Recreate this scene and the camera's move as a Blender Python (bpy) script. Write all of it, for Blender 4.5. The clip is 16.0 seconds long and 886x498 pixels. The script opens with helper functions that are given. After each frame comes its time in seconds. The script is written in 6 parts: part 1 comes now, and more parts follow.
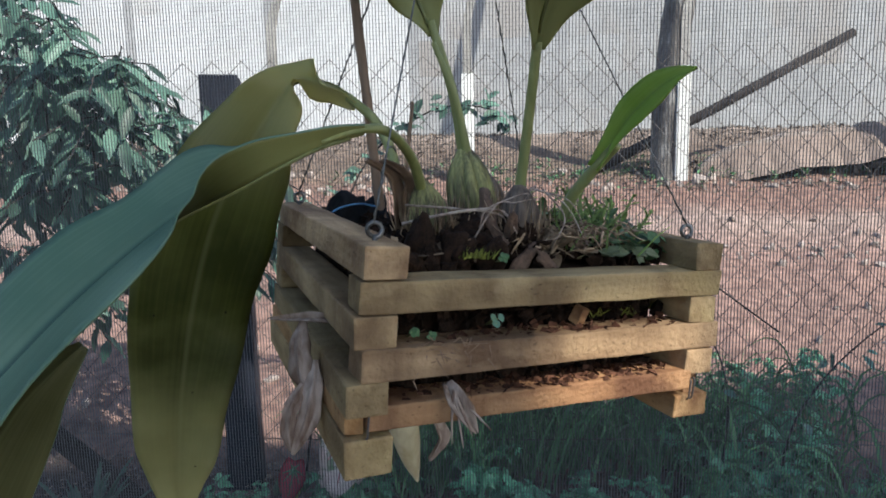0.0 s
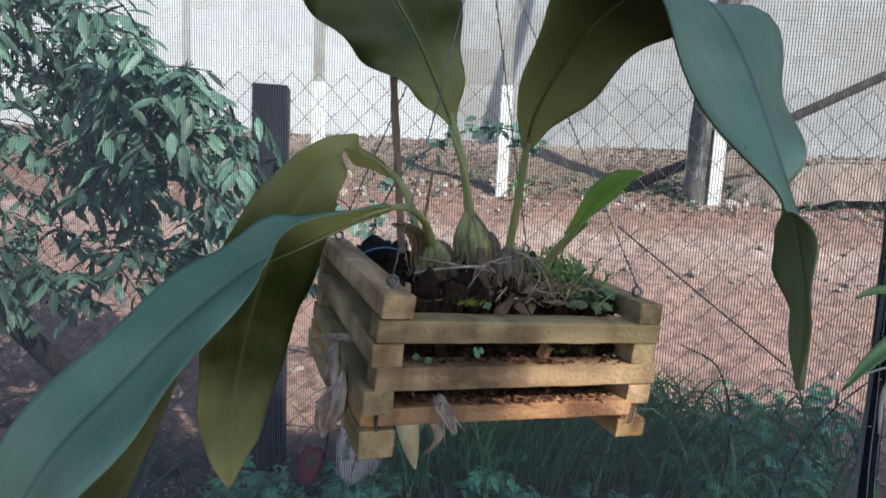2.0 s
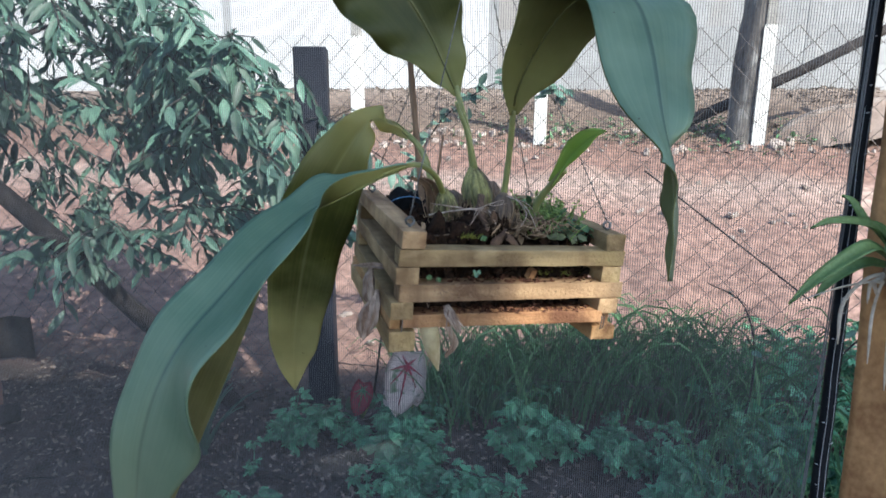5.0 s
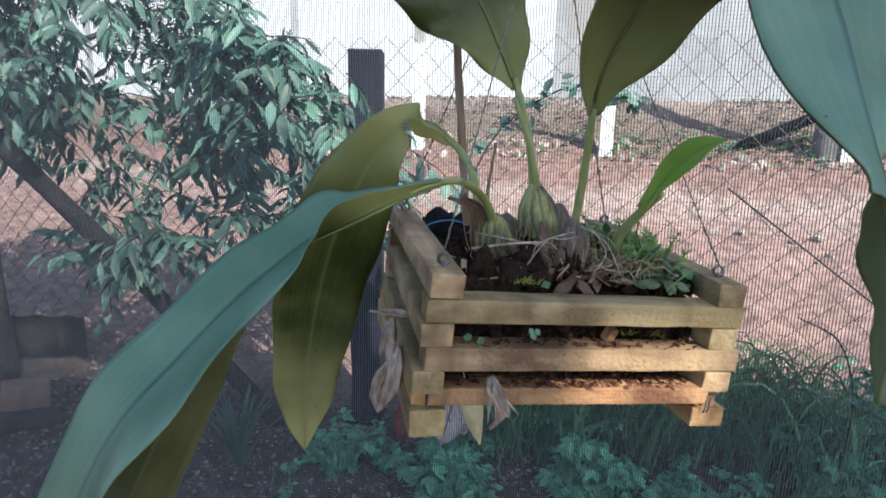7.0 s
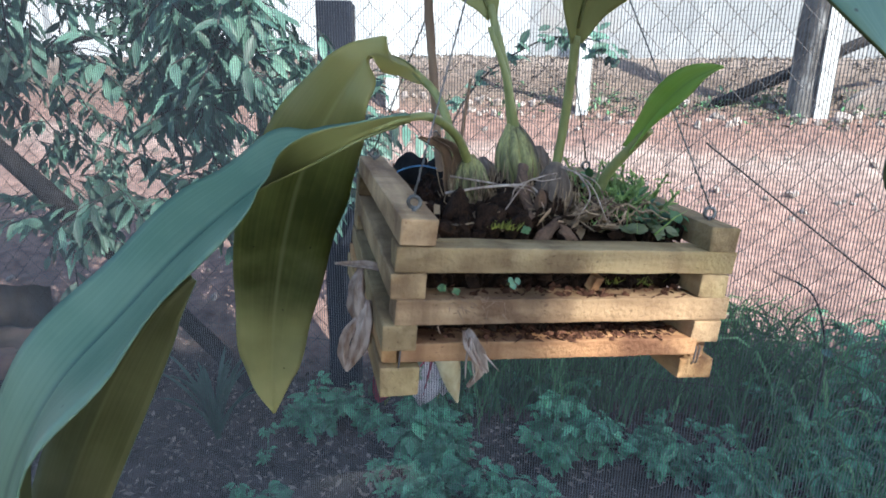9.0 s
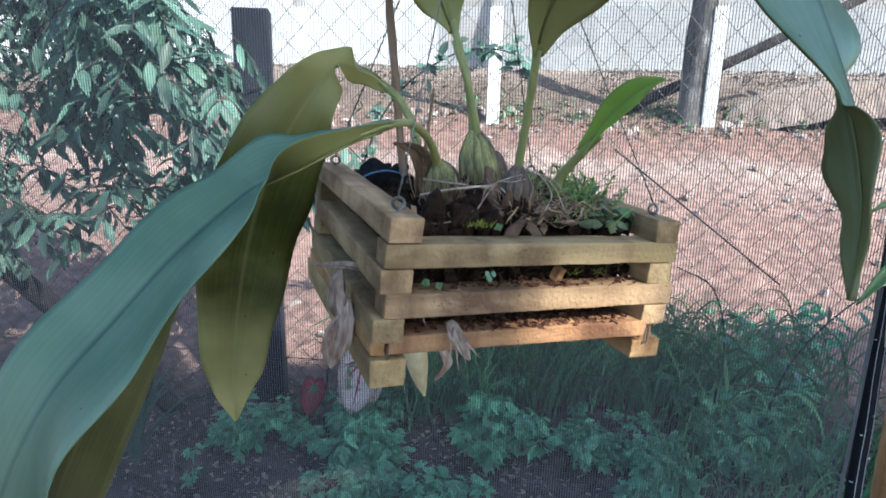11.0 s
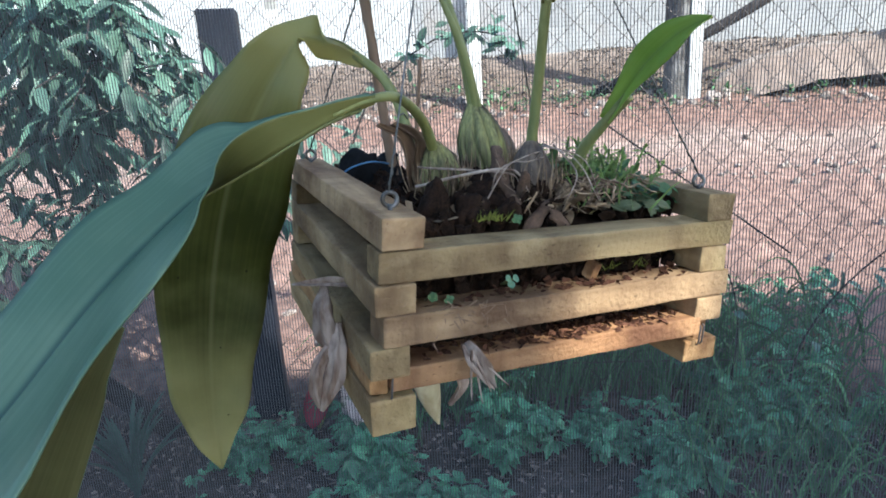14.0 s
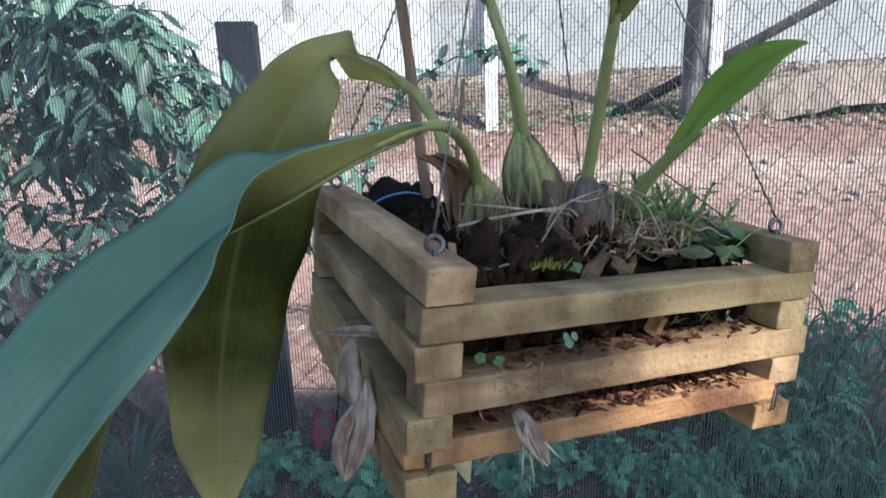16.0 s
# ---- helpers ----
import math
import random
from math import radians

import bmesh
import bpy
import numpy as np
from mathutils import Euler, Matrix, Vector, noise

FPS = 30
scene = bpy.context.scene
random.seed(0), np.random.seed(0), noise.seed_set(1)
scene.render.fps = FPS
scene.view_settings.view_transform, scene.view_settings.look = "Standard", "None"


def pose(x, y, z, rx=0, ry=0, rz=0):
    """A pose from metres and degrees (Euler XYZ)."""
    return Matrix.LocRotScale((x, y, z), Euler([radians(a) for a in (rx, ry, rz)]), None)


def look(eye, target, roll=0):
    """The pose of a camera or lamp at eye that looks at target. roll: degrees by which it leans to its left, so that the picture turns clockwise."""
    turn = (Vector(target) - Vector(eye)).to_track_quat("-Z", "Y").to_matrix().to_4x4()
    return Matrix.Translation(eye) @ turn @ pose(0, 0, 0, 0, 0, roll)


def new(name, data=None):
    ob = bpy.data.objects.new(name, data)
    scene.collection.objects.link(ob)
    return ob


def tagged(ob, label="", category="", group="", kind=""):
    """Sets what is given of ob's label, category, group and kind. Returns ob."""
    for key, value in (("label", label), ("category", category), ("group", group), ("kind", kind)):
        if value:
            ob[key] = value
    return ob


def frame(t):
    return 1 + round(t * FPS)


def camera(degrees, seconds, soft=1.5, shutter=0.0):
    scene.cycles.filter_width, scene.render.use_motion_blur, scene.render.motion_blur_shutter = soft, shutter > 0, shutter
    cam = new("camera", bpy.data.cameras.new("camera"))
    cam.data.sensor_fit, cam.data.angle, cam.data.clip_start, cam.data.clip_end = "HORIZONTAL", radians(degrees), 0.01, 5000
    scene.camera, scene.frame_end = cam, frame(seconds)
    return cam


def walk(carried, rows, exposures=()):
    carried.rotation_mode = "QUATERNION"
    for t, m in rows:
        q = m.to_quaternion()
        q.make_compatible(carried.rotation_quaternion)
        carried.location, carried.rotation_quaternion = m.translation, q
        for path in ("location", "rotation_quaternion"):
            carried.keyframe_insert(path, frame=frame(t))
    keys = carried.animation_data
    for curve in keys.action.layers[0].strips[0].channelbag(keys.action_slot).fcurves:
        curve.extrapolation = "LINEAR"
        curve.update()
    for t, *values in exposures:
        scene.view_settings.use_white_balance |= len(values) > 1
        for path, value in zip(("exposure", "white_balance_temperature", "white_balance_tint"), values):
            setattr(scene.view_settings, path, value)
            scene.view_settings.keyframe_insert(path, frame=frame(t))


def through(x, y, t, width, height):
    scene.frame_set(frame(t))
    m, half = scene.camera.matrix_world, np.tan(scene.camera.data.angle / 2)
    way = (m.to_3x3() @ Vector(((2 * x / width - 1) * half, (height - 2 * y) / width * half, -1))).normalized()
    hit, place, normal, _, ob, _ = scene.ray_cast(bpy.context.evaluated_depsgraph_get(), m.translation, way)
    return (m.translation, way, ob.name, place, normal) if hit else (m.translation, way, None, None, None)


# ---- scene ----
cam = camera(72.1, 16.0, soft=1.8)
PATH = [
    (0, (-0.218, -0.434, 1.362), (0.588, 1.376, 1.089), -1.2),
    (0.5, (-0.205, -0.428, 1.37), (0.413, 1.458, 1.123), -0.4),
    (1, (-0.19, -0.413, 1.377), (0.39, 1.487, 1.145), 1.7),
    (1.5, (-0.205, -0.438, 1.385), (0.443, 1.433, 1.101), 2.6),
    (2, (-0.247, -0.556, 1.417), (0.467, 1.293, 1.148), 2.7),
    (2.5, (-0.247, -0.68, 1.459), (0.403, 1.199, 1.236), 2.5),
    (3, (-0.268, -0.802, 1.457), (0.207, 1.118, 1.162), 3.3),
    (3.5, (-0.298, -0.833, 1.44), (0.078, 1.091, 1.042), 1.5),
    (4, (-0.287, -0.817, 1.445), (0.216, 1.072, 1.023), 1.3),
    (6.3, (-0.238, -0.586, 1.422), (0.348, 1.276, 0.987), 0.2),
    (6.5, (-0.232, -0.579, 1.423), (0.252, 1.315, 1.003), -0.0),
    (7, (-0.204, -0.546, 1.427), (0.184, 1.374, 1.02), 1.3),
    (7.5, (-0.183, -0.519, 1.418), (0.158, 1.395, 0.951), 1.3),
    (8, (-0.181, -0.511, 1.414), (0.131, 1.397, 0.903), 0.7),
    (8.5, (-0.189, -0.508, 1.41), (0.168, 1.389, 0.886), 1.3),
    (9, (-0.192, -0.511, 1.405), (0.264, 1.364, 0.883), 0.9),
    (9.5, (-0.204, -0.527, 1.401), (0.411, 1.296, 0.856), 0.5),
    (12, (-0.262, -0.524, 1.405), (0.499, 1.265, 0.937), 0.5),
    (12.5, (-0.248, -0.51, 1.403), (0.521, 1.266, 0.9), -0.4),
    (13, (-0.201, -0.482, 1.399), (0.407, 1.353, 0.885), -2.1),
    (13.5, (-0.195, -0.444, 1.399), (0.344, 1.428, 0.942), -0.6),
    (14, (-0.221, -0.436, 1.386), (0.527, 1.348, 0.878), -3.4),
    (14.5, (-0.239, -0.476, 1.386), (0.632, 1.262, 0.913), -2.2),
    (15, (-0.242, -0.477, 1.388), (0.645, 1.256, 0.928), -1.2),
    (15.5, (-0.233, -0.434, 1.39), (0.574, 1.336, 0.921), -2.3),
    (16, (-0.22, -0.381, 1.393), (0.507, 1.425, 0.935), -2.0),
]
walk(cam, [(t, look(eye, target, roll)) for t, eye, target, roll in PATH], exposures=[(0, 1.15, 6150, 5), (2, 1.25, 6100, 4), (3.5, 1.49, 6020, 4), (4.2, 1.61, 6020, 4), (7, 1.64, 5930, 4), (9, 1.84, 5800, 3), (12, 1.80, 5760, 2), (14, 1.76, 5840, 2), (16, 1.66, 5830, 2)])

# ---- light ----
world = bpy.data.worlds.new("sky")
scene.world = world
world.use_nodes = True
wn = world.node_tree
sky = wn.nodes.new("ShaderNodeTexSky")
sky.sky_type, sky.sun_disc = "NISHITA", False
sky.sun_elevation, sky.sun_rotation = radians(39), radians(160)
sky.air_density, sky.dust_density, sky.ozone_density = 1.0, 1.2, 1.6
wn.links.new(sky.outputs[0], wn.nodes["Background"].inputs[0])
wn.nodes["Background"].inputs[1].default_value = 0.115
sun_data = bpy.data.lights.new("sun", "SUN")
sun_data.energy, sun_data.angle, sun_data.color = 3.8, radians(0.5), (1.0, 0.93, 0.82)
sun = new("sun", sun_data)
sun.matrix_basis = look((0.5, -1.37, 2.49), (0, 0, 1.3))

# ---- the way the ground runs: s along the road, d away from the basket ----
ALONG, AWAY = Vector((0.878, -0.478, 0)), Vector((0.478, 0.878, 0))


def sd(s, d, z=0.0):
    return ALONG * s + AWAY * d + Vector((0, 0, z))


def smooth(a, b, x):
    x = min(max((x - a) / (b - a), 0), 1)
    return x * x * (3 - 2 * x)


def ground_z(x, y):
    d = x * 0.478 + y * 0.878
    z = 0.12
    if d > 1.8:
        z += 1.05 * min((d - 1.8) / 3.9, 1) ** 1.15
    if d > 5.7:
        z += 0.14 * smooth(5.7, 6.2, d) + 0.45 * smooth(6.0, 8.0, d)
    amp = 0.018 if d < 2 else 0.05
    z += amp * noise.noise((x * 2.1, y * 2.1, 0)) + 0.4 * amp * noise.noise((x * 7, y * 7, 3))
    return z


# ---- basket's hang ----
TILT = Matrix(((0.99785, 0.00145, 0.06548, 0), (0.00145, 0.99902, -0.04417, 0), (-0.06548, 0.04417, 0.99688, 0), (0, 0, 0, 1)))
TILT = Matrix.Translation((0, 0, 1.3)) @ TILT @ Matrix.Translation((0, 0, -1.3))


# ---- materials ----
def nodes_of(name):
    m = bpy.data.materials.new(name)
    m.use_nodes = True
    return m, m.node_tree.nodes, m.node_tree.links, m.node_tree.nodes["Principled BSDF"]


def surf(name, dark, light, scale=20.0, rough=0.7, bump=0.3, stretch=(1, 1, 1), fine=180.0, metal=0.0, random=0.12,
         stain=None, stain_scale=6.0, stain_at=0.55, through=0.0, island=False, depth=0.002, coord="Object"):
    """A surface with two scales of variation: broad patches and fine grain, with optional stains."""
    m, n, l, p = nodes_of(name)
    tc, mp = n.new("ShaderNodeTexCoord"), n.new("ShaderNodeMapping")
    mp.inputs["Scale"].default_value = stretch
    l.new(tc.outputs[coord], mp.inputs[0])
    info = n.new("ShaderNodeNewGeometry") if island else n.new("ShaderNodeObjectInfo")
    rnd = info.outputs["Random Per Island"] if island else info.outputs["Random"]
    off = n.new("ShaderNodeVectorMath")
    off.operation = "MULTIPLY_ADD"
    l.new(rnd, off.inputs[0])
    off.inputs[1].default_value = (7, 5, 3)
    l.new(mp.outputs[0], off.inputs[2])
    a, b = n.new("ShaderNodeTexNoise"), n.new("ShaderNodeTexNoise")
    a.inputs["Scale"].default_value, b.inputs["Scale"].default_value = scale, fine
    a.inputs["Detail"].default_value, b.inputs["Detail"].default_value = 5, 3
    l.new(off.outputs[0], a.inputs[0]), l.new(off.outputs[0], b.inputs[0])
    mixf = n.new("ShaderNodeMix")
    mixf.inputs[0].default_value = 0.4
    l.new(a.outputs[0], mixf.inputs[2]), l.new(b.outputs[0], mixf.inputs[3])
    ramp = n.new("ShaderNodeValToRGB")
    ramp.color_ramp.elements[0].position, ramp.color_ramp.elements[1].position = 0.34, 0.66
    ramp.color_ramp.elements[0].color, ramp.color_ramp.elements[1].color = (*dark, 1), (*light, 1)
    l.new(mixf.outputs[0], ramp.inputs[0])
    col = ramp.outputs[0]
    if stain:
        c = n.new("ShaderNodeTexNoise")
        c.inputs["Scale"].default_value, c.inputs["Detail"].default_value = stain_scale, 4
        l.new(off.outputs[0], c.inputs[0])
        r2 = n.new("ShaderNodeValToRGB")
        r2.color_ramp.elements[0].position, r2.color_ramp.elements[1].position = stain_at, stain_at + 0.12
        l.new(c.outputs[0], r2.inputs[0])
        mx = n.new("ShaderNodeMix")
        mx.data_type = "RGBA"
        l.new(r2.outputs[0], mx.inputs[0]), l.new(col, mx.inputs[6])
        mx.inputs[7].default_value = (*stain, 1)
        col = mx.outputs[2]
    if random:
        hsv = n.new("ShaderNodeHueSaturation")
        mr = n.new("ShaderNodeMapRange")
        mr.inputs[3].default_value, mr.inputs[4].default_value = 1 - random, 1 + random
        l.new(rnd, mr.inputs[0]), l.new(mr.outputs[0], hsv.inputs["Value"]), l.new(col, hsv.inputs["Color"])
        col = hsv.outputs[0]
    l.new(col, p.inputs["Base Color"])
    p.inputs["Roughness"].default_value, p.inputs["Metallic"].default_value = rough, metal
    if bump:
        bp = n.new("ShaderNodeBump")
        bp.inputs["Strength"].default_value, bp.inputs["Distance"].default_value = bump, depth
        l.new(mixf.outputs[0], bp.inputs["Height"]), l.new(bp.outputs[0], p.inputs["Normal"])
    if through:
        tr, ms = n.new("ShaderNodeBsdfTranslucent"), n.new("ShaderNodeMixShader")
        l.new(col, tr.inputs[0])
        ms.inputs[0].default_value = through
        l.new(p.outputs[0], ms.inputs[1]), l.new(tr.outputs[0], ms.inputs[2])
        l.new(ms.outputs[0], n["Material Output"].inputs[0])
    return m


def blade_mat(name, dark, light, rib, rough=0.42, through=0.25, spots=(0.02, 0.015, 0.01), tip=None, foot=None, lit_foot_end=0.25):
    """A broad leaf: long parallel veins, a midrib, blotches and a few dark spots; u runs across, v along."""
    m, n, l, p = nodes_of(name)
    uv = n.new("ShaderNodeUVMap")
    uv.uv_map = "blade"
    sep = n.new("ShaderNodeSeparateXYZ")
    l.new(uv.outputs[0], sep.inputs[0])
    mp = n.new("ShaderNodeMapping")
    mp.inputs["Scale"].default_value = (34, 0.9, 1)
    l.new(uv.outputs[0], mp.inputs[0])
    veins = n.new("ShaderNodeTexNoise")
    veins.inputs["Scale"].default_value, veins.inputs["Detail"].default_value = 1.0, 3
    l.new(mp.outputs[0], veins.inputs[0])
    tc = n.new("ShaderNodeTexCoord")
    blot = n.new("ShaderNodeTexNoise")
    blot.inputs["Scale"].default_value, blot.inputs["Detail"].default_value = 16, 6
    l.new(tc.outputs["Object"], blot.inputs[0])
    mixf = n.new("ShaderNodeMix")
    mixf.inputs[0].default_value = 0.72
    l.new(veins.outputs[0], mixf.inputs[2]), l.new(blot.outputs[0], mixf.inputs[3])
    ramp = n.new("ShaderNodeValToRGB")
    ramp.color_ramp.elements[0].position, ramp.color_ramp.elements[1].position = 0.36, 0.66
    ramp.color_ramp.elements[0].color, ramp.color_ramp.elements[1].color = (*dark, 1), (*light, 1)
    l.new(mixf.outputs[0], ramp.inputs[0])
    # midrib
    m1 = n.new("ShaderNodeMath")
    m1.operation = "SUBTRACT"
    l.new(sep.outputs[0], m1.inputs[0])
    m1.inputs[1].default_value = 0.5
    m2 = n.new("ShaderNodeMath")
    m2.operation = "ABSOLUTE"
    l.new(m1.outputs[0], m2.inputs[0])
    mr = n.new("ShaderNodeMapRange")
    mr.inputs[1].default_value, mr.inputs[2].default_value, mr.inputs[3].default_value, mr.inputs[4].default_value = 0.006, 0.032, 0.75, 0.0
    l.new(m2.outputs[0], mr.inputs[0])
    mx = n.new("ShaderNodeMix")
    mx.data_type = "RGBA"
    l.new(mr.outputs[0], mx.inputs[0]), l.new(ramp.outputs[0], mx.inputs[6])
    mx.inputs[7].default_value = (*rib, 1)
    col = mx.outputs[2]
    if tip:
        mt = n.new("ShaderNodeMapRange")
        mt.inputs[1].default_value, mt.inputs[2].default_value = 0.72, 1.08
        add = n.new("ShaderNodeMath")
        add.operation = "MULTIPLY_ADD"
        l.new(blot.outputs[0], add.inputs[0])
        add.inputs[1].default_value = 0.25
        l.new(sep.outputs[1], add.inputs[2])
        l.new(add.outputs[0], mt.inputs[0])
        m3 = n.new("ShaderNodeMix")
        m3.data_type = "RGBA"
        l.new(mt.outputs[0], m3.inputs[0]), l.new(col, m3.inputs[6])
        m3.inputs[7].default_value = (*tip, 1)
        col = m3.outputs[2]
    # light on the leaf's base, painted as a brighter colour that fades along v
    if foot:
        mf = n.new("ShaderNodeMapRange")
        mf.inputs[1].default_value, mf.inputs[2].default_value, mf.inputs[3].default_value, mf.inputs[4].default_value = lit_foot_end * 0.55, lit_foot_end, 0.85, 0.0
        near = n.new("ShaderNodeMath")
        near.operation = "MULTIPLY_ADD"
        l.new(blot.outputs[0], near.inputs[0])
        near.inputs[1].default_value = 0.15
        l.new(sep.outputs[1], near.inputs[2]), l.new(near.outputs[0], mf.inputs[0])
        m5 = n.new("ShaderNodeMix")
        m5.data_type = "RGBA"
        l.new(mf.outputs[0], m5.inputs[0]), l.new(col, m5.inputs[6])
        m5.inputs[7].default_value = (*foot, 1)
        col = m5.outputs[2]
    vor = n.new("ShaderNodeTexVoronoi")
    vor.inputs["Scale"].default_value = 34
    l.new(tc.outputs["Object"], vor.inputs[0])
    sp = n.new("ShaderNodeMapRange")
    sp.inputs[1].default_value, sp.inputs[2].default_value, sp.inputs[3].default_value, sp.inputs[4].default_value = 0.028, 0.045, 0.8, 0.0
    l.new(vor.outputs[0], sp.inputs[0])
    m4 = n.new("ShaderNodeMix")
    m4.data_type = "RGBA"
    l.new(sp.outputs[0], m4.inputs[0]), l.new(col, m4.inputs[6])
    m4.inputs[7].default_value = (*spots, 1)
    col = m4.outputs[2]
    l.new(col, p.inputs["Base Color"])
    p.inputs["Roughness"].default_value = rough
    bp = n.new("ShaderNodeBump")
    bp.inputs["Strength"].default_value, bp.inputs["Distance"].default_value = 0.35, 0.002
    l.new(mixf.outputs[0], bp.inputs["Height"]), l.new(bp.outputs[0], p.inputs["Normal"])
    tr, ms = n.new("ShaderNodeBsdfTranslucent"), n.new("ShaderNodeMixShader")
    l.new(col, tr.inputs[0])
    ms.inputs[0].default_value = through
    l.new(p.outputs[0], ms.inputs[1]), l.new(tr.outputs[0], ms.inputs[2])
    l.new(ms.outputs[0], n["Material Output"].inputs[0])
    return m


def sawn_wood(name, dark, light, stain, algae, algae_share):
    """Weathered sawn slat: grain along x, soft dark stains, yellowish algae, small pores and saw marks."""
    m, n, l, p = nodes_of(name)
    tc, info = n.new("ShaderNodeTexCoord"), n.new("ShaderNodeObjectInfo")
    off = n.new("ShaderNodeVectorMath")
    off.operation = "MULTIPLY_ADD"
    l.new(info.outputs["Random"], off.inputs[0])
    off.inputs[1].default_value = (7, 5, 3)
    l.new(tc.outputs["Object"], off.inputs[2])

    def field(scale, stretch, detail):
        mp, t = n.new("ShaderNodeMapping"), n.new("ShaderNodeTexNoise")
        mp.inputs["Scale"].default_value = stretch
        t.inputs["Scale"].default_value, t.inputs["Detail"].default_value = scale, detail
        l.new(off.outputs[0], mp.inputs[0]), l.new(mp.outputs[0], t.inputs[0])
        return t.outputs[0]

    def band(value, a, b, top=1.0):
        r = n.new("ShaderNodeMapRange")
        r.inputs[1].default_value, r.inputs[2].default_value, r.inputs[4].default_value = a, b, top
        l.new(value, r.inputs[0])
        return r.outputs[0]

    def blend(f, a, b):
        mx = n.new("ShaderNodeMix")
        mx.data_type = "RGBA"
        l.new(f, mx.inputs[0]), l.new(a, mx.inputs[6])
        mx.inputs[7].default_value = (*b, 1)
        return mx.outputs[2]

    grain = field(60, (0.12, 1, 1), 6)
    ramp = n.new("ShaderNodeValToRGB")
    ramp.color_ramp.elements[0].position, ramp.color_ramp.elements[1].position = 0.30, 0.72
    ramp.color_ramp.elements[0].color, ramp.color_ramp.elements[1].color = (*dark, 1), (*light, 1)
    l.new(grain, ramp.inputs[0])
    col = blend(band(field(22, (0.6, 1, 1), 6), 0.49, 0.66, 0.85), ramp.outputs[0], stain)
    col = blend(band(field(11, (0.8, 1, 1), 4), 0.60 - algae_share, 0.78 - algae_share, 0.55), col, algae)
    col = blend(band(field(48, (1, 0.12, 0.12), 4), 0.50, 0.72, 0.55), col, stain)
    col = blend(band(field(30, (0.5, 1, 1), 5), 0.58, 0.72, 0.45), col, (min(light[0] * 1.25, 1), light[1] * 1.3, light[2] * 1.4))
    col = blend(band(field(420, (0.4, 1, 1), 2), 0.66, 0.74, 0.5), col, (stain[0] * 0.35, stain[1] * 0.35, stain[2] * 0.35))
    hsv, mr = n.new("ShaderNodeHueSaturation"), n.new("ShaderNodeMapRange")
    mr.inputs[3].default_value, mr.inputs[4].default_value = 0.80, 1.18
    l.new(info.outputs["Random"], mr.inputs[0]), l.new(mr.outputs[0], hsv.inputs["Value"]), l.new(col, hsv.inputs["Color"])
    tint, fract = n.new("ShaderNodeMapRange"), n.new("ShaderNodeMath")
    fract.operation = "FRACT"
    seven = n.new("ShaderNodeMath")
    seven.operation = "MULTIPLY"
    seven.inputs[1].default_value = 7.3
    l.new(info.outputs["Random"], seven.inputs[0]), l.new(seven.outputs[0], fract.inputs[0]), l.new(fract.outputs[0], tint.inputs[0])
    tint.inputs[3].default_value, tint.inputs[4].default_value = 0.494, 0.512
    l.new(tint.outputs[0], hsv.inputs["Hue"])
    l.new(hsv.outputs[0], p.inputs["Base Color"])
    p.inputs["Roughness"].default_value, p.inputs["Specular IOR Level"].default_value = 0.8, 0.25
    marks = n.new("ShaderNodeMath")
    marks.operation = "ADD"
    l.new(grain, marks.inputs[0]), l.new(field(260, (1, 1, 1), 3), marks.inputs[1])
    bp = n.new("ShaderNodeBump")
    bp.inputs["Strength"].default_value, bp.inputs["Distance"].default_value = 0.8, 0.002
    l.new(marks.outputs[0], bp.inputs["Height"]), l.new(bp.outputs[0], p.inputs["Normal"])
    return m


WOOD = sawn_wood("weathered pine", (0.24, 0.148, 0.076), (0.55, 0.372, 0.202), (0.150, 0.085, 0.046), (0.33, 0.245, 0.105), 0.0)
WOOD_RED = sawn_wood("reddish pine", (0.25, 0.112, 0.052), (0.52, 0.29, 0.145), (0.10, 0.040, 0.022), (0.42, 0.23, 0.105), 0.0)
BARK = surf("wet bark", (0.004, 0.003, 0.002), (0.040, 0.021, 0.013), 160, 0.9, 1.0, fine=700, island=True, random=0.5)
CRUMB = surf("brown crumbs", (0.03, 0.013, 0.008), (0.115, 0.052, 0.032), 90, 0.9, 0.5, island=True, random=0.5)
CHARCOAL = surf("charcoal", (0.006, 0.006, 0.007), (0.02, 0.019, 0.02), 60, 0.8, 0.7)
BULB = surf("green pseudobulb", (0.055, 0.055, 0.022), (0.40, 0.365, 0.13), 90, 0.65, 0.9, (1, 1, 0.10), 500, stain=(0.045, 0.030, 0.017), stain_scale=60, stain_at=0.49)
BULB_OLD = surf("old grey pseudobulb", (0.055, 0.037, 0.028), (0.21, 0.150, 0.108), 50, 0.8, 0.7, (1, 1, 0.2))
STEM = surf("leaf stalk", (0.19, 0.205, 0.060), (0.37, 0.37, 0.14), 40, 0.45, 0.2, (1, 1, 0.2), through=0.1)
SHEATH = surf("dry sheath fibre", (0.12, 0.07, 0.04), (0.40, 0.28, 0.17), 60, 0.85, 0.3, island=True, random=0.5, through=0.15)
ROOT = surf("dry root", (0.085, 0.048, 0.030), (0.40, 0.285, 0.185), 60, 0.85, 0.4, island=True, random=0.55)
RIB = surf("leaf midrib", (0.105, 0.11, 0.032), (0.18, 0.18, 0.06), 60, 0.5, 0.2, (1, 1, 0.2))
HUSK = surf("dry husk", (0.21, 0.135, 0.10), (0.60, 0.48, 0.40), 90, 0.8, 0.5, (1, 1, 0.25), through=0.2)
BUD = surf("pale bud", (0.56, 0.45, 0.25), (0.86, 0.79, 0.56), 40, 0.5, 0.2, (1, 1, 0.3), through=0.3)
